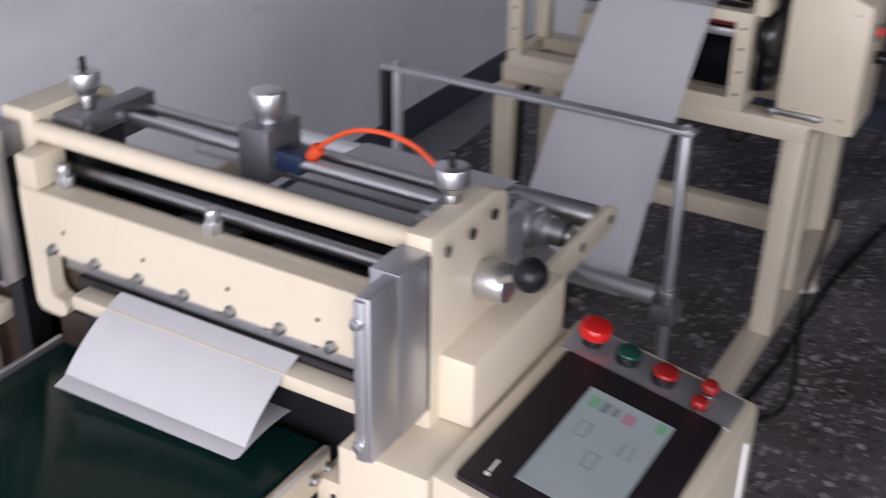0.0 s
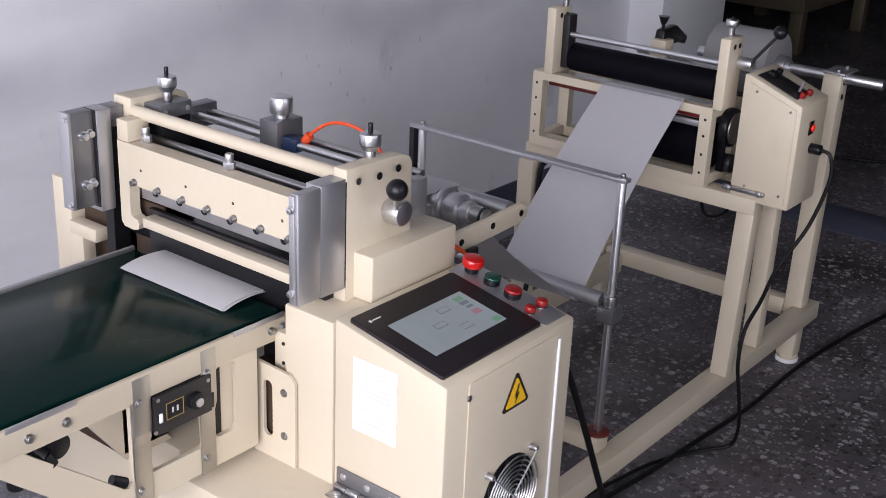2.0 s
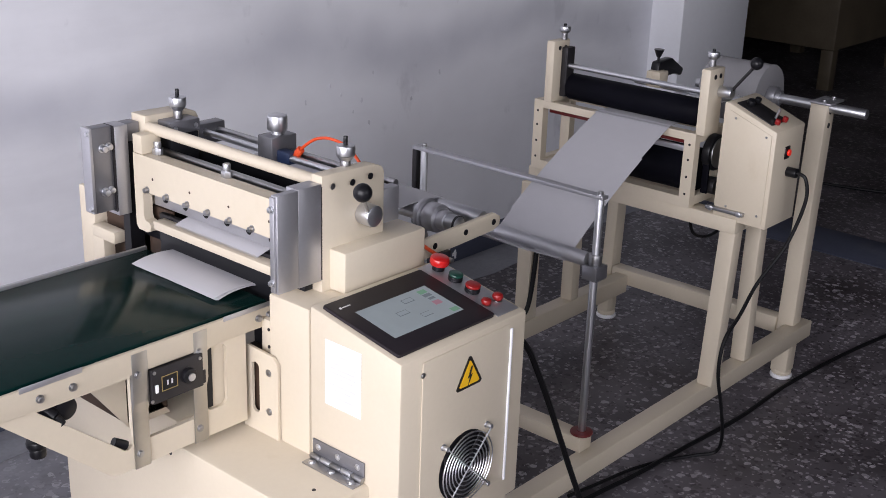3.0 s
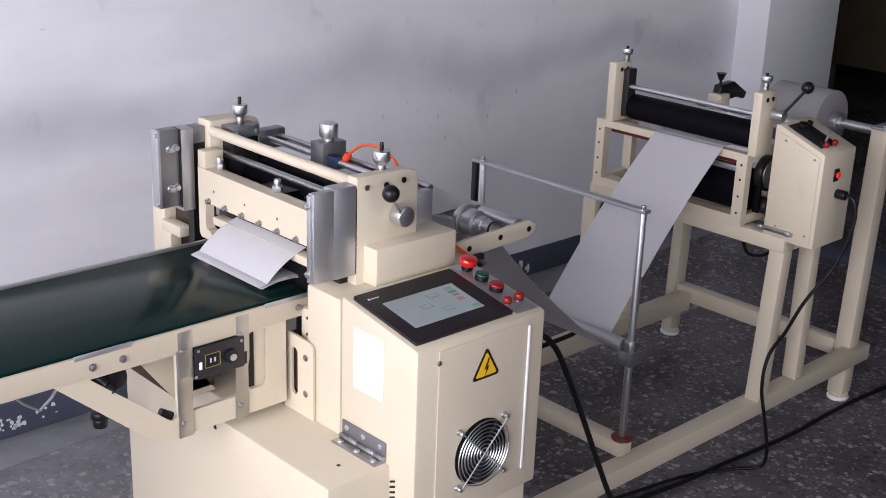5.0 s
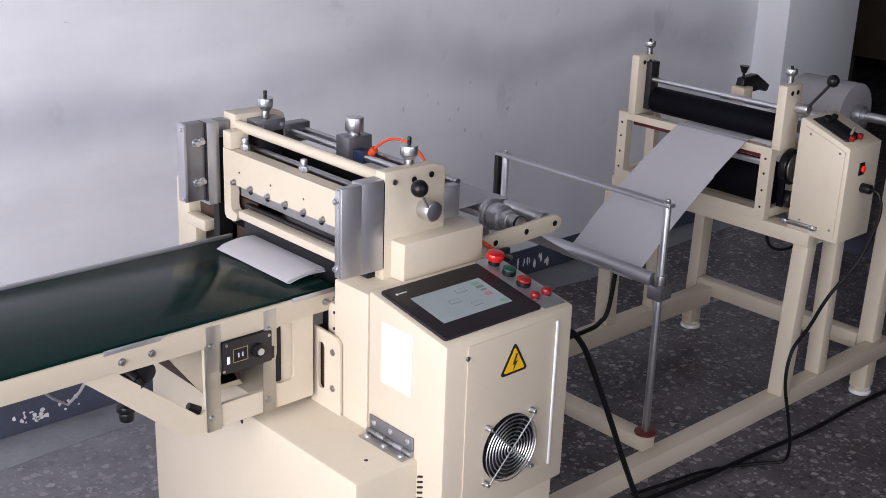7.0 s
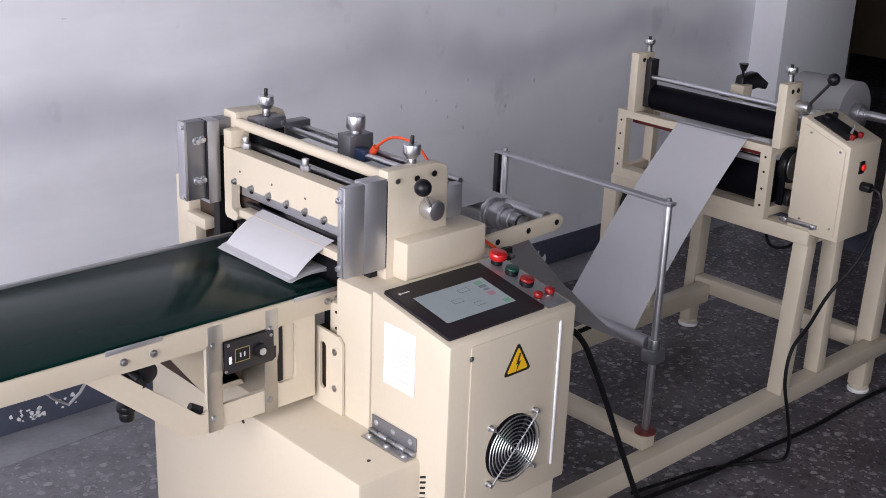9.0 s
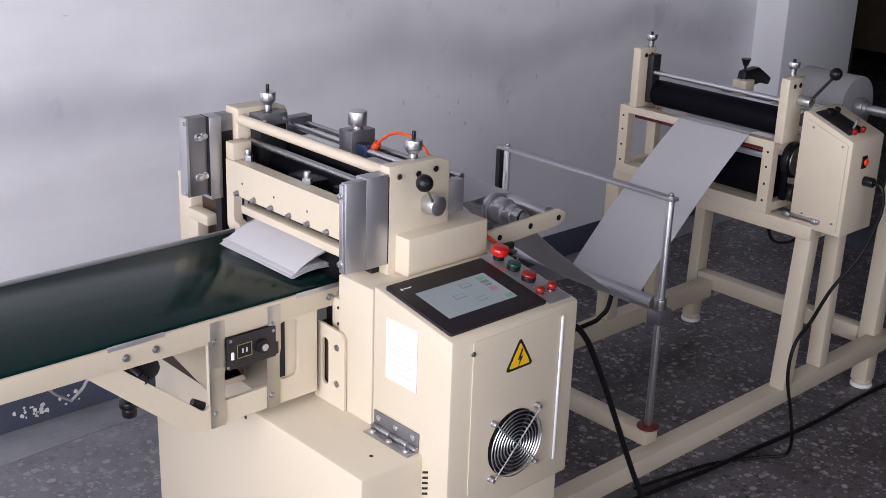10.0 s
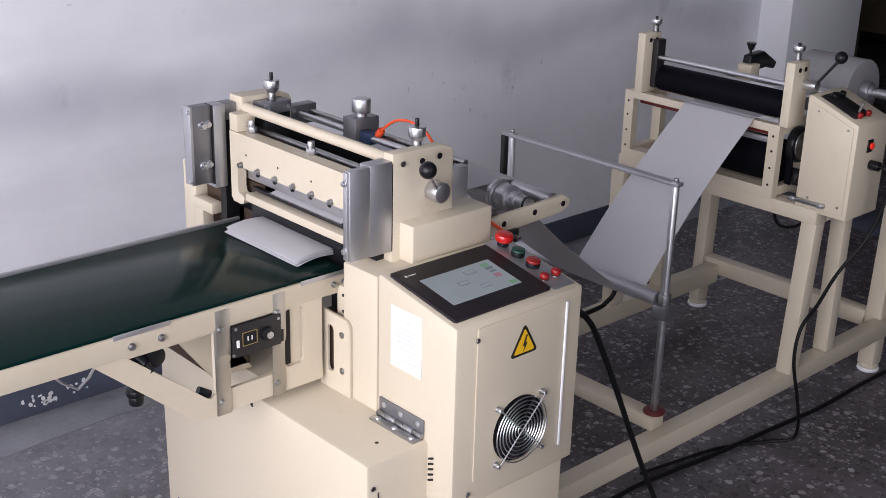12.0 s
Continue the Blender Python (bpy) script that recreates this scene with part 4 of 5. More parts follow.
for _y0, _y1 in ((0.2610, 0.3065), (0.830, 0.866)):
    _top = 0.745 if _y0 < 0.5 else 0.530
    post = part("rear_post" if _y0 < 0.5 else "rear_leg", prism([(1.779, 0.02), (1.826, 0.02), (1.826 + 0.0345 * (_top - 0.02), _top), (1.779 + 0.0345 * (_top - 0.02), _top)], "y", _y0, _y1, 0.004), CREAM, unw)
    part("foot", rod((1.803, (_y0 + _y1) / 2, 0.0), (1.803, (_y0 + _y1) / 2, 0.010), 0.029, None, 24, 0.003), LABEL, post, "white plastic foot")
    part("foot_collar", rod((1.803, (_y0 + _y1) / 2, 0.0102), (1.803, (_y0 + _y1) / 2, 0.024), 0.026, None, 24, 0.004), CREAM, post)
    if _y0 > 0.5:
        continue
    for _z in (0.725, 0.690):
        part("bolt", rod((1.824, _y0 - 0.0006, _z), (1.824, _y0 + 0.001, _z), 0.007), BLACK, post)
    part("bearing", box(1.790, 1.872, _y0 - 0.012, _y1 - 0.004, 0.7455, 0.7515, 0.002), ALU, post, "steel shaft bracket with bolts")
    for _x in (1.803, 1.858):
        part("bolt", bolt((_x, _y0 + 0.010, 0.7515), (0, 0, 1), 0.005, 0.005), STEEL, post)
part("leg", prism([(1.308, 0.1575), (1.346, 0.1575), (1.372, 0.532), (1.334, 0.532)], "y", 0.230, 0.270, 0.003), CREAM, unw)
part("leg", box(1.305, 1.345, 0.770, 0.812, 0.1575, 0.530, 0.003), CREAM, unw)
part("leg", box(1.492, 1.527, 0.245, 0.284, 0.1575, 0.530, 0.003), CREAM, unw)
part("leg", box(1.500, 1.535, 0.770, 0.806, 0.1575, 0.530, 0.003), CREAM, unw)
part("table_beam", box(1.322, 1.372, 0.226, 0.806, 0.533, 0.568, 0.003), CREAM, unw)
part("table_beam", box(1.495, 1.540, 0.226, 0.806, 0.533, 0.568, 0.003), CREAM, unw)
for _y0 in (0.212, 0.772):
    part("table_beam", box(1.3725, 1.4945, _y0 + 0.014, _y0 + 0.034, 0.533, 0.567, 0.003), CREAM, unw)
for _x in (1.313, 1.428):
    part("roller_frame", holed([(0.342, 0.569), (0.792, 0.569), (0.792, 0.742), (0.342, 0.742)], [[(0.370, 0.592), (0.765, 0.592), (0.765, 0.724), (0.370, 0.724)]], "x", _x, _x + 0.022), CREAM, unw)
for _y0 in (0.342, 0.770):
    part("side_rail", box(1.3355, 1.4275, _y0, _y0 + 0.022, 0.718, 0.742, 0.002), CREAM, unw)
    part("side_rail", box(1.3355, 1.4275, _y0, _y0 + 0.022, 0.572, 0.594, 0.002), CREAM, unw)
for _y in (0.356, 0.780):
    for _z in (0.715, 0.680, 0.640, 0.60):
        part("hole", rod((1.3125, _y, _z), (1.3133, _y, _z), 0.003, None, 10), BLACK, unw)
part("inner_rail", box(1.340, 1.360, 0.3655, 0.7695, 0.574, 0.590, 0.002), CREAM, unw)
part("red_beam", box(1.345, 1.362, 0.3645, 0.7695, 0.706, 0.7235, 0.002), MAROON, unw, "dark red painted beam")
part("drive_roller", rod((1.385, 0.366, 0.640), (1.385, 0.600, 0.640), 0.052, None, 32), RUBBER, unw, "large black rubber drive roller")
part("steel_strip", box(1.337, 1.344, 0.3705, 0.56, 0.690, 0.703, 0.001), ALU, unw)
for _s, (_y0, _y1) in enumerate(((0.318, 0.341), (0.737, 0.760))):
    post = part("nip_post", box(1.305, 1.368, _y0, _y1, 0.7425, 0.890, 0.003), CREAM, unw)
    for _x in (1.328, 1.350):
        part("bolt", rod((_x, _y0 - 0.0006, 0.872), (_x, _y0 + 0.001, 0.872), 0.0055), BLACK, post)
    yk = (_y0 + _y1) / 2 + (0.010 if _s == 0 else -0.008)
    kn = part("adjusting_knob", rod((1.348, yk, 0.8902), (1.348, yk, 0.906), 0.007, None, 16), STEEL, post, "knurled steel adjusting knob")
    _q = rod((1.348, yk, 0.906), (1.348, yk, 0.911), 0.008, None, 24, 0, 0.0135)
    rod((1.348, yk, 0.911), (1.348, yk, 0.922), 0.0135, _q, 24, 0.0015)
    part("knob_head", _q, CHROME, kn)
    part("stud", rod((1.348, yk, 0.9221), (1.348, yk, 0.928), 0.0035, None, 10), BLACK, kn)
    part("bearing_block", box(1.335, 1.366, _y1 + 0.0005 if _s == 0 else _y0 - 0.018, _y1 + 0.016 if _s == 0 else _y0 - 0.0005, 0.755, 0.812 if _s == 0 else 0.874, 0.002), DARKSTEEL, post)
part("nip_roller", rod((1.364, 0.358, 0.778), (1.364, 0.720, 0.778), 0.0315, None, 32, 0.002), RUBBER, unw, "black rubber nip roller")
for _y in (0.3575, 0.7185):
    part("roller_shaft", rod((1.362, _y - 0.0, 0.778), (1.362, _y + (-0.016 if _y < 0.5 else 0.016), 0.778), 0.008, None, 16), CHROME, unw)
part("tie_rod", rod((1.345, 0.3415, 0.831), (1.345, 0.7365, 0.831), 0.0062, None, 16), CHROME, unw, "polished tie rod")
lev = part("lever_hub", rod((1.352, 0.3175, 0.838), (1.352, 0.285, 0.838), 0.0125, None, 24, 0.002), CHROME, unw, "steel hub with a ball lever")
part("lever", rod((1.352, 0.290, 0.842), (1.350, 0.240, 0.905), 0.0035, None, 10), DARKSTEEL, lev)
part("ball_knob", ball((1.350, 0.236, 0.912), 0.0140), BLACK, lev)
pul = part("pulley", rod((1.385, 0.3415, 0.690), (1.385, 0.322, 0.690), 0.042, None, 32, 0.003), BLACK, unw, "black drive pulley with a steel rim")
part("rim", rod((1.385, 0.3215, 0.690), (1.385, 0.318, 0.690), 0.034, None, 32, 0.001), STEEL, pul)
part("drive_belt", box(1.350, 1.356, 0.322, 0.338, 0.60, 0.690, 0.001), RUBBER, pul)
part("motor", rod((1.385, 0.341, 0.612), (1.385, 0.315, 0.612), 0.020, None, 24, 0.002), DARKSTEEL, unw)

# control box of the stand
ub = part("feed_control_box", prism([(0.174, 0.552), (0.304, 0.552), (0.304, 0.816), (0.292, 0.816), (0.174, 0.771)], "x", 1.352, 1.486, 0.004), CREAM, unw, "cream control box with switches and cable")
part("front_lid", prism([(0.184, 0.562), (0.288, 0.562), (0.288, 0.801), (0.184, 0.762)], "x", 1.3495, 1.3516, 0.0006), CREAM, ub)
for _y, _z in ((0.272, 0.785), (0.196, 0.757), (0.196, 0.58), (0.272, 0.585)):
    part("screw", bolt((1.3495, _y, _z), (-1, 0, 0), 0.002, 0.001), STEEL, ub)
_q = box(1.366, 1.436, 0.196, 0.290, 0.0, 0.002, 0.0006, None, Matrix.Identity(4))
_q.transform(Matrix.Translation((0, 0.176, 0.7725)) @ Matrix.Rotation(math.atan(0.388), 4, "X") @ Matrix.Translation((0, -0.176, 0.0)))
part("top_plate", _q, DARKSTEEL, ub)
part("dial", rod((1.39, 0.262, 0.811), (1.388, 0.258, 0.822), 0.009, None, 16, 0.002), BLACK, ub)
part("dial", rod((1.42, 0.262, 0.811), (1.418, 0.258, 0.822), 0.007, None, 16, 0.002), BLACK, ub)
part("toggle", rod((1.40, 0.205, 0.790), (1.398, 0.196, 0.812), 0.003, None, 10), CHROME, ub)
for _x in (1.374, 1.408):
    part("red_button", rod((_x, 0.188, 0.784), (_x - 0.001, 0.184, 0.795), 0.0062, None, 16, 0.002), DARKRED, ub)
part("rocker_switch", box(1.400, 1.422, 0.1715, 0.1755, 0.703, 0.732, 0.002), BLACK, ub)
part("rocker_lamp", rod((1.412, 0.1714, 0.718), (1.412, 0.166, 0.718), 0.0075, None, 16, 0.002), LAMPRED, ub, "glowing red rocker switch")
part("cable_gland", rod((1.425, 0.1755, 0.672), (1.425, 0.150, 0.672), 0.011, None, 16, 0.002), BLACK, ub)
hg = part("toggle_hinge", box(1.340, 1.3515, 0.225, 0.318, 0.5715, 0.580, 0.001), STEEL, ub, "steel hinge under the box")
for _y in (0.235, 0.305):
    part("screw", bolt((1.340, _y, 0.576), (-1, 0, 0), 0.005, 0.003), CHROME, hg)
part("lead", tube([(1.42, 0.40, 0.535), (1.445, 0.40, 0.470), (1.498, 0.395, 0.445), (1.555, 0.39, 0.450), (1.60, 0.38, 0.50), (1.60, 0.36, 0.56)], 0.004), CABLE, ub)

ub.location += Vector((-0.026, -0.016, 0.008))

# roll on its shaft
rollz, rollx = 0.735, 1.825
part("roll_shaft", rod((rollx, 0.168, rollz), (rollx, 0.640, rollz), 0.0125, None, 24, 0.002), CHROME, unw)
_q = rod((rollx, 0.395, rollz), (rollx, 0.425, rollz), 0.018, None, 24, 0.002)
rod((rollx, 0.405, rollz), (rollx, 0.4285, rollz), 0.026, _q, 28, 0.003)
part("shaft_cone", _q, ALU, unw)
roll = solid("paper_roll", rod((rollx, 0.429, rollz), (rollx, 0.590, rollz), 0.080, None, 64, 0.001), ROLL_SHADED, "thick roll of card paper on a shaft, shade put into its grey", "paper roll", at=(rollx, 0.535, rollz))

# edge guide clamp behind the nip
gd = part("edge_guide", box(1.56, 1.60, 0.560, 0.600, 0.760, 0.800, 0.003), CREAM, unw, "cream edge guide with a black clamp")
part("guide_rod", rod((1.58, 0.31, 0.765), (1.58, 0.64, 0.765), 0.008, None, 16), CHROME, gd)
part("clamp_arm", prism([(1.57, 0.775), (1.66, 0.782), (1.69, 0.772), (1.70, 0.79), (1.64, 0.825), (1.58, 0.82)], "y", 0.575, 0.600, 0.005), BLACK, gd)
_q = rod((1.592, 0.588, 0.800), (1.592, 0.588, 0.836), 0.0035, None, 10)
rod((1.592, 0.588, 0.832), (1.592, 0.588, 0.850), 0.006, _q, 16, 0, 0.013)
part("clamp_knob", _q, BLACK, gd)
part("guide_plate", box(1.54, 1.68, 0.40, 0.50, 0.748, 0.753, 0.001), LABEL, gd)
gd.location += Vector((0.0, 0.036, 0.004))

# dancer stand
dan = thing("dancer_stand", (0.868, 0.288, 0.190), "polished steel dancer frame with a sliding roller", "dancer frame")
DX = 0.868
for _y in (0.288, 0.750):
    part("guide_post", rod((DX, _y, 0.1965), (DX, _y, 0.7115), 0.0082, None, 20, 0.001), CHROME, dan)
    part("base_disc", rod((DX, _y, 0.190), (DX, _y, 0.196), 0.024, None, 28, 0.002), MAROON, dan, "dark red base disc")
    part("post_cap", rod((DX, _y, 0.7118), (DX, _y, 0.7185), 0.0055, None, 12, 0.001), STEEL, dan)
part("top_bar", box(DX - 0.010, DX + 0.010, 0.276, 0.776, 0.703, 0.7105, 0.001), ALU, dan, "thin flat aluminium top bar")
part("side_bar", box(DX - 0.010, DX + 0.008, 0.764, 0.776, 0.60, 0.7025, 0.001), DARKSTEEL, dan)
RZ = 0.45
roller = part("roller", rod((DX + 0.000, 0.306, RZ), (DX + 0.000, 0.734, RZ), 0.0150, None, 28, 0.001), ALU, dan, "sliding aluminium dancer roller", at=(DX, 0.527, RZ))
for _y in (0.288, 0.750):
    sl = part("slider", box(DX - 0.020, DX + 0.020, _y - 0.018, _y + 0.0175, RZ - 0.036, RZ - 0.006, 0.003), GREYBLOCK, roller, "grey slider block with steel bushing")
    part("bushing", rod((DX, _y, RZ - 0.0058), (DX, _y, RZ + 0.016), 0.0135, None, 20, 0.001), STEEL, roller)

# ---- cables ----
solid("power_cable", tube([(1.400, 0.136, 0.680), (1.400, 0.114, 0.672), (1.402, 0.108, 0.62), (1.385, 0.130, 0.52), (1.33, 0.160, 0.435), (1.264, 0.160, 0.378), (1.205, 0.160, 0.335), (1.195, 0.160, 0.260), (1.230, 0.160, 0.160),
      (1.272, 0.170, 0.07), (1.29, 0.190, 0.014), (1.25, 0.225, 0.006), (1.18, 0.262, 0.006), (1.10, 0.292, 0.006), (1.00, 0.311, 0.006), (0.90, 0.33, 0.006)], 0.0042, None, 8, 8), CABLE, "thin black power cable from the control box to the floor", "cable")
solid("floor_cable", tube([(8.6, -1.1, 0.008), (6.0, -0.75, 0.008), (4.2, -0.35, 0.008), (3.2, -0.05, 0.008), (2.6, 0.10, 0.008), (2.2, 0.19, 0.008), (1.80, 0.236, 0.008), (1.518, 0.238, 0.008), (1.388, 0.246, 0.008), (1.26, 0.258, 0.008), (1.077, 0.272, 0.008), (0.956, 0.288, 0.008), (0.80, 0.300, 0.008), (0.64, 0.26, 0.008), (0.5, -0.1, 0.008), (0.3, -0.9, 0.008)], 0.0056, None, 10, 8), CABLE, "thick black cable lying on the floor", "cable")
solid("machine_cable", tube([(0.30, 0.40, 0.50), (0.33, 0.24, 0.600), (0.365, 0.17, 0.622), (0.40, 0.130, 0.615), (0.43, 0.120, 0.585), (0.462, 0.12, 0.533), (0.512, 0.12, 0.438), (0.574, 0.12, 0.312), (0.617, 0.12, 0.228), (0.668, 0.12, 0.134), (0.70, 0.11, 0.04), (0.70, 0.07, 0.010), (0.66, -0.10, 0.009), (0.5, -0.5, 0.009)], 0.0054, None, 10, 8), CABLE, "thick black cable hanging from the cutting machine", "cable")
solid("drive_cable", tube([(1.345, 0.757, 0.525), (1.322, 0.760, 0.50), (1.318, 0.761, 0.35), (1.300, 0.762, 0.215), (1.275, 0.768, 0.178), (1.22, 0.774, 0.1637), (0.95, 0.776, 0.1637), (0.55, 0.776, 0.1637), (0.46, 0.750, 0.185), (0.36, 0.60, 0.30), (0.31, 0.50, 0.40)], 0.0062, None, 10, 8), CABLE, "black cable running down a leg and along the floor frame", "cable")

solid("far_cable", tube([(3.55, 1.05, 0.007), (3.63, 0.78, 0.007), (3.74, 0.62, 0.007), (3.85, 0.40, 0.007), (3.88, 0.10, 0.007), (3.80, -0.40, 0.007), (3.9, -1.0, 0.007)], 0.0062, None, 8, 6), CABLE, "black cable lying on the floor of the dim room", "cable")

# ---- paper: web strips and cut sheets ----
WEB_W = 0.196


def arc_strip(radius, length, width, skew, thick, name, mat, parent=None, label="", up=1):
    """A strip bent about the y axis: it starts at the origin heading +x and curls down (up=1) or up."""
    q = bmesh.new()
    n, rows = 24, []
    for k in range(n + 1):
        s = length * k / n
        a = s / radius
        for h in (0.0, thick):
            rr = radius + up * h
            x, z = rr * math.sin(a), up * (rr * math.cos(a) - radius)
            yc = skew * s
            rows.append((q.verts.new((x, yc - width / 2, z)), q.verts.new((x, yc + width / 2, z))))
    for k in range(n):
        a0, a1, b0, b1 = rows[2 * k], rows[2 * k + 1], rows[2 * k + 2], rows[2 * k + 3]
        q.faces.new((a0[0], b0[0], b0[1], a0[1]))
        q.faces.new((a1[0], a1[1], b1[1], b1[0]))
        q.faces.new((a0[0], a1[0], b1[0], b0[0]))
        q.faces.new((a0[1], b0[1], b1[1], a1[1]))
    for e in (0, 2 * n):
        q.faces.new((rows[e][0], rows[e][1], rows[e + 1][1], rows[e + 1][0]))
    bmesh.ops.recalc_face_normals(q, faces=q.faces[:])
    return q


web = thing("paper_web", (0, 0, 0), "pale grey card web hanging from nip rollers round the dancer", "paper web")
NIP, FEED = Vector((1.318, 0.509, 0.7475)), Vector((0.455, 0.432, 0.757))
YD = 0.457
RA, RB = 2.4, 2.5


def strip_part(name, bm, y):
    ob = part(name, bm, PAPER, web)
    ob.location = (0, y, 0)
    return ob


skew_a, skew_b = (NIP.y - YD) / 0.52, (YD - FEED.y) / 0.46
strip_nip = strip_part("web_strip", arc_strip(RA, 0.40, WEB_W, skew_a, 0.0006, "web_strip", PAPER, up=1), NIP.y)
strip_low = strip_part("web_strip", arc_strip(RA, 0.33, WEB_W, skew_a, 0.0006, "web_strip", PAPER, up=1), YD)
strip_feed = strip_part("web_strip", arc_strip(RB, 0.31, WEB_W, skew_b, 0.0006, "web_strip", PAPER, up=-1), FEED.y)
strip_rise = strip_part("web_strip", arc_strip(RB, 0.27, WEB_W, skew_b, 0.0006, "web_strip", PAPER, up=-1), YD)
# the turn under the roller
_q = bmesh.new()
_pts = []
for _k in range(13):
    a = radians(200 + 140 * _k / 12)
    _pts.append((0.0160 * math.cos(a), 0.0160 * math.sin(a)))
_out = [(x * 1.045, z * 1.045) for x, z in _pts]
prism(_pts + _out[::-1], "y", -WEB_W / 2, WEB_W / 2, 0, _q)
wrap = strip_part("web_turn", _q, YD)
part("web_strip", prism([(0.160, 0.8005), (0.300, 0.7890), (0.400, 0.7903), (0.455, 0.7860), (0.455, 0.7866), (0.400, 0.7909), (0.300, 0.7896), (0.160, 0.8011)], "y", 0.335, 0.530, 0), PAPER, web)
part("web_strip", box(1.30, 1.36, 0.412, 0.606, 0.7465, 0.7471, 0), PAPER, web)

# cut sheets
SR, SL, SW = 0.17, 0.088, 0.196
SLOT = Vector((0.052, 0.432, 0.7905))
CUTS = [0.13 + 0.8215 * k for k in range(16)]
_proto = arc_strip(SR, SL, SW, 0.0, 0.0005, "sheet", PAPER, up=1)
# centred on the circle's axis, the sheet's middle straight up
_proto.transform(Matrix.Rotation(-SL / 2 / SR, 4, "Y") @ Matrix.Translation((0, 0, SR)))
_sheet_mesh = finish("paper_sheet", _proto, PAPER)
sheets = []
_rng = random.Random(11)
for _k in range(20):
    sh = tagged(new("paper_sheet", _sheet_mesh), "cut sheet of pale card, curled, on the belt's stack", "paper sheet", "cut sheets")
    sheets.append((sh, _rng.uniform(-0.004, 0.004), _rng.uniform(-0.003, 0.003), _rng.uniform(-1.2, 1.2)))


def lying(k):
    """The place of the k-th sheet of the stack."""
    _, dx, dy, turn = sheets[k]
    return pose(0.014 + dx, 0.432 + dy, 0.7362 - SR * math.cos(SL / 2 / SR) + 0.00055 * k, 0, 0, turn)


# ---- what moves ----
DANCER = [(0.0, 0.445), (0.3, 0.405), (0.6, 0.375), (0.85, 0.395), (1.2, 0.400), (1.4, 0.440), (1.6, 0.463), (2.05, 0.466), (2.2, 0.500), (2.4, 0.534), (2.85, 0.540), (3.0, 0.572), (3.2, 0.620),
          (3.45, 0.590), (3.8, 0.480), (4.1, 0.450), (4.45, 0.400), (4.8, 0.404), (5.4, 0.405), (5.6, 0.455), (5.8, 0.473), (6.2, 0.475), (6.4, 0.533), (6.6, 0.539), (7.0, 0.540), (7.2, 0.618), (7.35, 0.600),
          (7.7, 0.500), (8.0, 0.455), (8.4, 0.410), (8.8, 0.392), (9.4, 0.400), (9.6, 0.443), (9.8, 0.471), (10.2, 0.476), (10.4, 0.508), (10.6, 0.538), (11.0, 0.539), (11.1, 0.554), (11.2, 0.581), (11.3, 0.612),
          (11.4, 0.592), (11.6, 0.531), (11.8, 0.473), (11.9, 0.452), (12.0, 0.450)]


def dancer_height(t):
    for (t0, z0), (t1, z1) in zip(DANCER, DANCER[1:]):
        if t <= t1:
            u = min(1, max(0, (t - t0) / (t1 - t0)))
            return z0 + (z1 - z0) * u * u * (3 - 2 * u)
    return DANCER[-1][1]


def arc_angles(a, b, radius):
    """Headings (degrees about y, as the strips use them) at both ends of the hanging arc from a to b, in x and z."""
    dx, dz = b.x - a.x, b.z - a.z
    chord = math.hypot(dx, dz)
    half = math.asin(min(1, chord / 2 / radius))
    return math.atan2(dz, dx), half


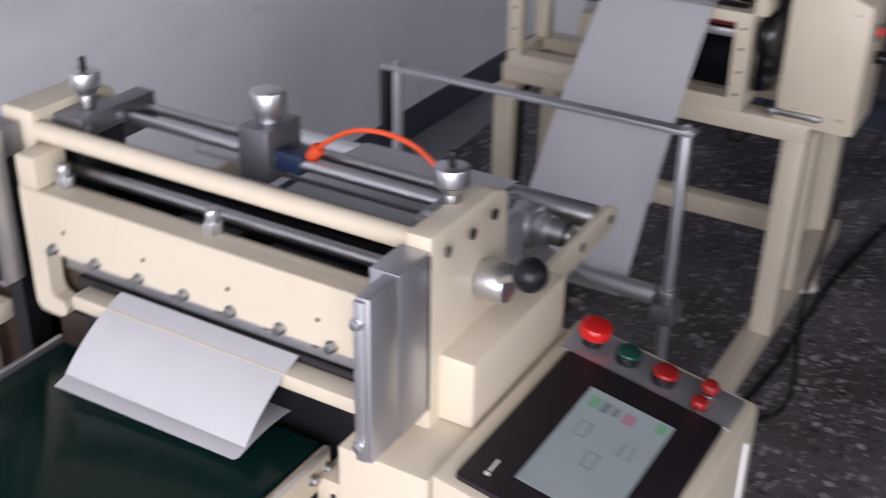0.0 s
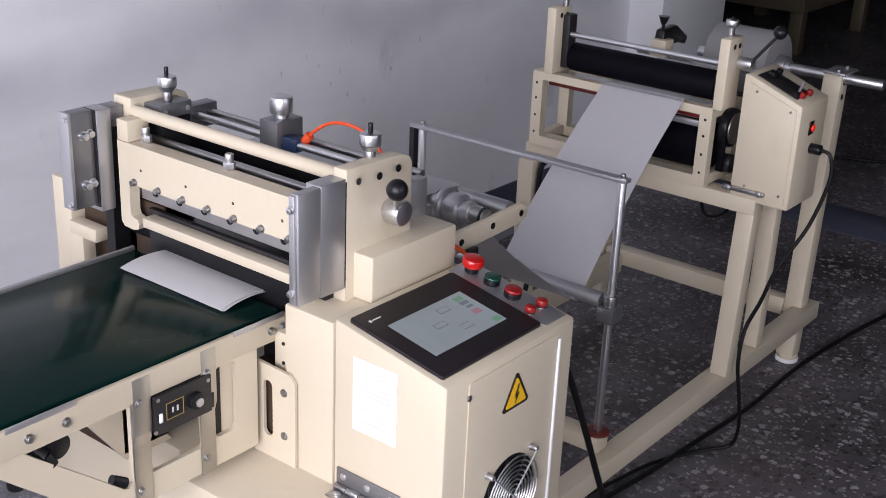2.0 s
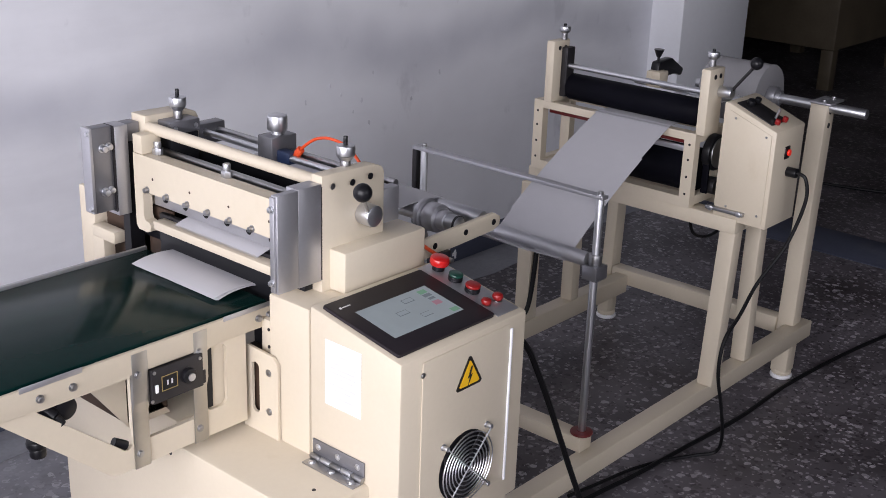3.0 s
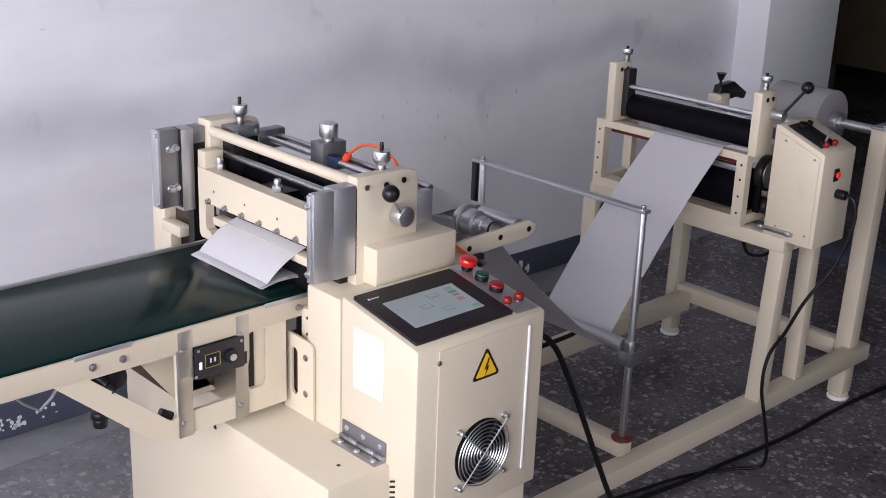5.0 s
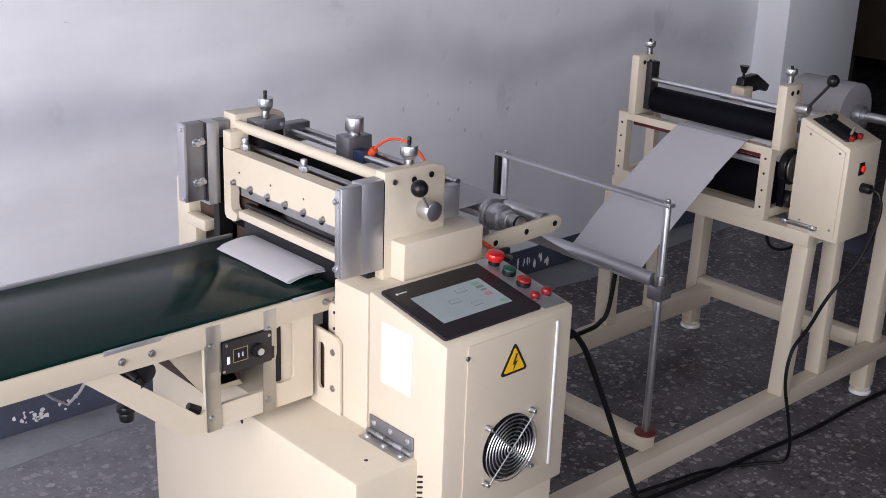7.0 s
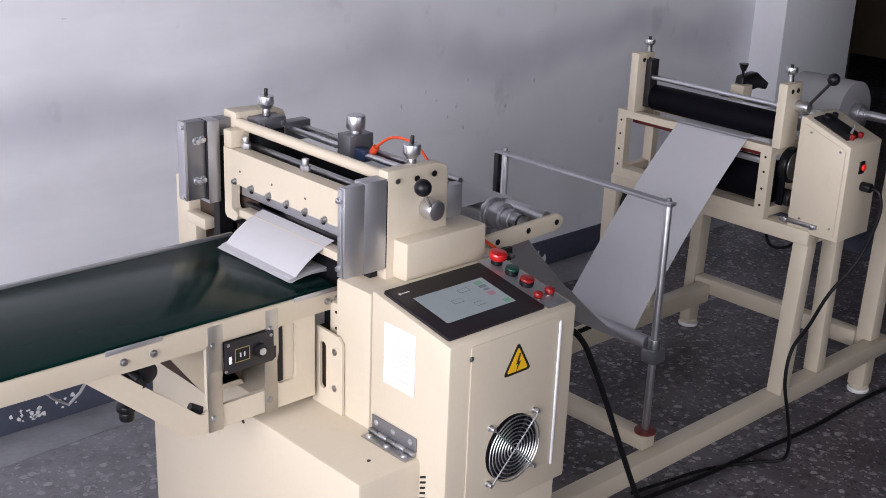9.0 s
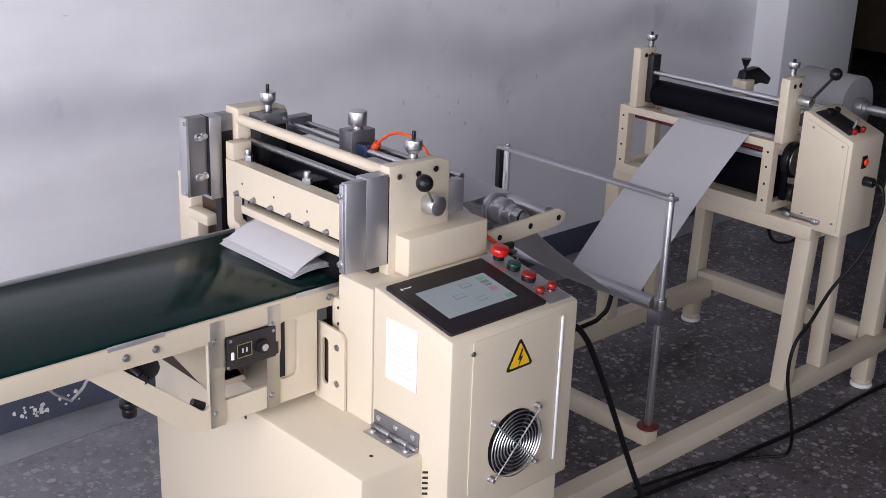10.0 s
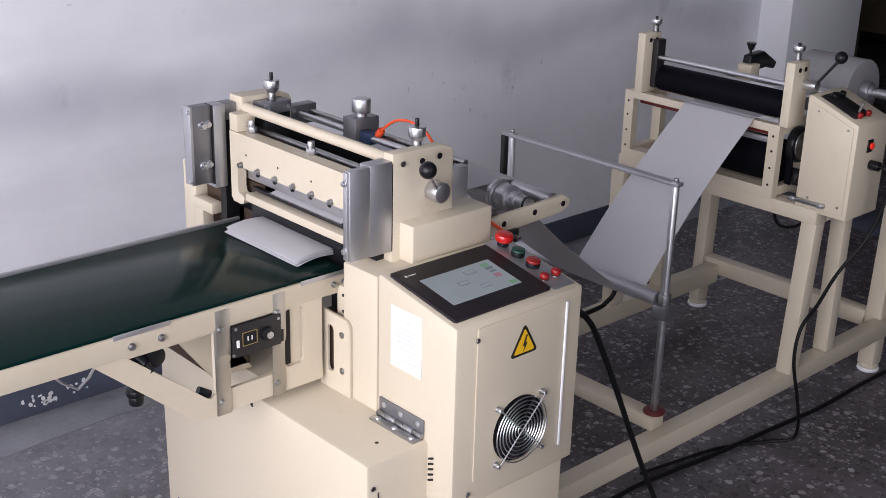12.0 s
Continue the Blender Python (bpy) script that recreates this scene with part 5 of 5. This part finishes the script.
def motions():
    steps = [round(0.1 * k, 1) for k in range(121)]
    walk(roller, [(t, Matrix.Translation((0.0, 0.527 - 0.288, dancer_height(t) - 0.190))) for t in steps])
    rows = {ob: [] for ob in (strip_nip, strip_low, strip_feed, strip_rise, wrap)}
    for t in steps:
        z = dancer_height(t)
        right, left = Vector((DX + 0.0125, YD, z - 0.0105)), Vector((DX - 0.0125, YD, z - 0.0105))
        # strips are drawn heading +x; those that head -x are turned about z
        for ob, a, b, radius, y, lift, bow in ((strip_nip, NIP, right, RA, NIP.y, 0.0, 1), (strip_low, right, NIP, RA, YD, 0.0008, 1),
                                    (strip_feed, FEED, left, RB, FEED.y, 0.0, -1), (strip_rise, left, FEED, RB, YD, 0.0008, -1)):
            head, half = arc_angles(a, b, radius)
            back = b.x < a.x
            rise = math.atan2(b.z - a.z, abs(b.x - a.x)) + bow * half
            m = Matrix.Translation((a.x, y, a.z + lift)) @ Matrix.Rotation(math.pi if back else 0, 4, "Z") @ Matrix.Rotation(-rise, 4, "Y")
            rows[ob].append((t, m))
        rows[wrap].append((t, Matrix.Translation((DX, YD, z))))
    for ob, some in rows.items():
        walk(ob, some)
    # knife beam: down and up once for every cut
    knife = []
    for k in range(241):
        t = 0.05 * k
        d = min(abs(t - c) for c in CUTS)
        down = 0.030 * math.cos(math.pi / 2 * min(1, d / 0.19)) ** 2
        knife.append((t, Matrix.Translation((0.045, 0.43, 0.826 - down))))
    walk(beam, knife)
    # sheets: four lie on the belt from the start, the others are fed, cut and dropped
    a_tip = radians(40)
    centre = Vector((SLOT.x + SR * math.sin(radians(16)), SLOT.y, SLOT.z - SR * math.cos(radians(16))))
    for k, (sh, dx, dy, turn) in enumerate(sheets):
        rest = lying(k)
        if k < 4:
            walk(sh, [(0.0, rest), (12.0, rest)])
            continue
        cut = CUTS[k - 4]

        def at(t):
            if t >= cut + 0.05:
                return rest
            hang = -(math.degrees(SL / 2 / SR) + 16)
            u = min(1, max(0, (t - (cut - 0.505)) / 0.29))
            u = 0.5 * u + 0.5 * u * u * (3 - 2 * u)
            m = pose(centre.x, centre.y - 0.007 + dy, centre.z, 0, hang + (1 - u) * (math.degrees(SL / SR) + 5.0), 0)
            if t > cut - 0.035:
                w = ((t - cut + 0.035) / 0.085) ** 1.5
                q = m.to_quaternion().slerp(rest.to_quaternion(), w)
                mid0, mid1 = m @ Vector((0, 0, SR)), rest @ Vector((0, 0, SR))
                spot = mid0.lerp(mid1, w)
                r = q.to_matrix().to_4x4()
                return Matrix.Translation(spot) @ r @ Matrix.Translation((0, 0, -SR))
            return m

        marks = [cut - 0.52 + 0.05 * j for j in range(8)] + [cut - 0.10, cut - 0.035, cut, cut + 0.025, cut + 0.06, cut + 0.10]
        times = sorted({0.0, 12.0, *(round(m * 30) / 30 for m in marks if 0 < m < 12)})
        walk(sh, [(t, at(t)) for t in times])


motions()
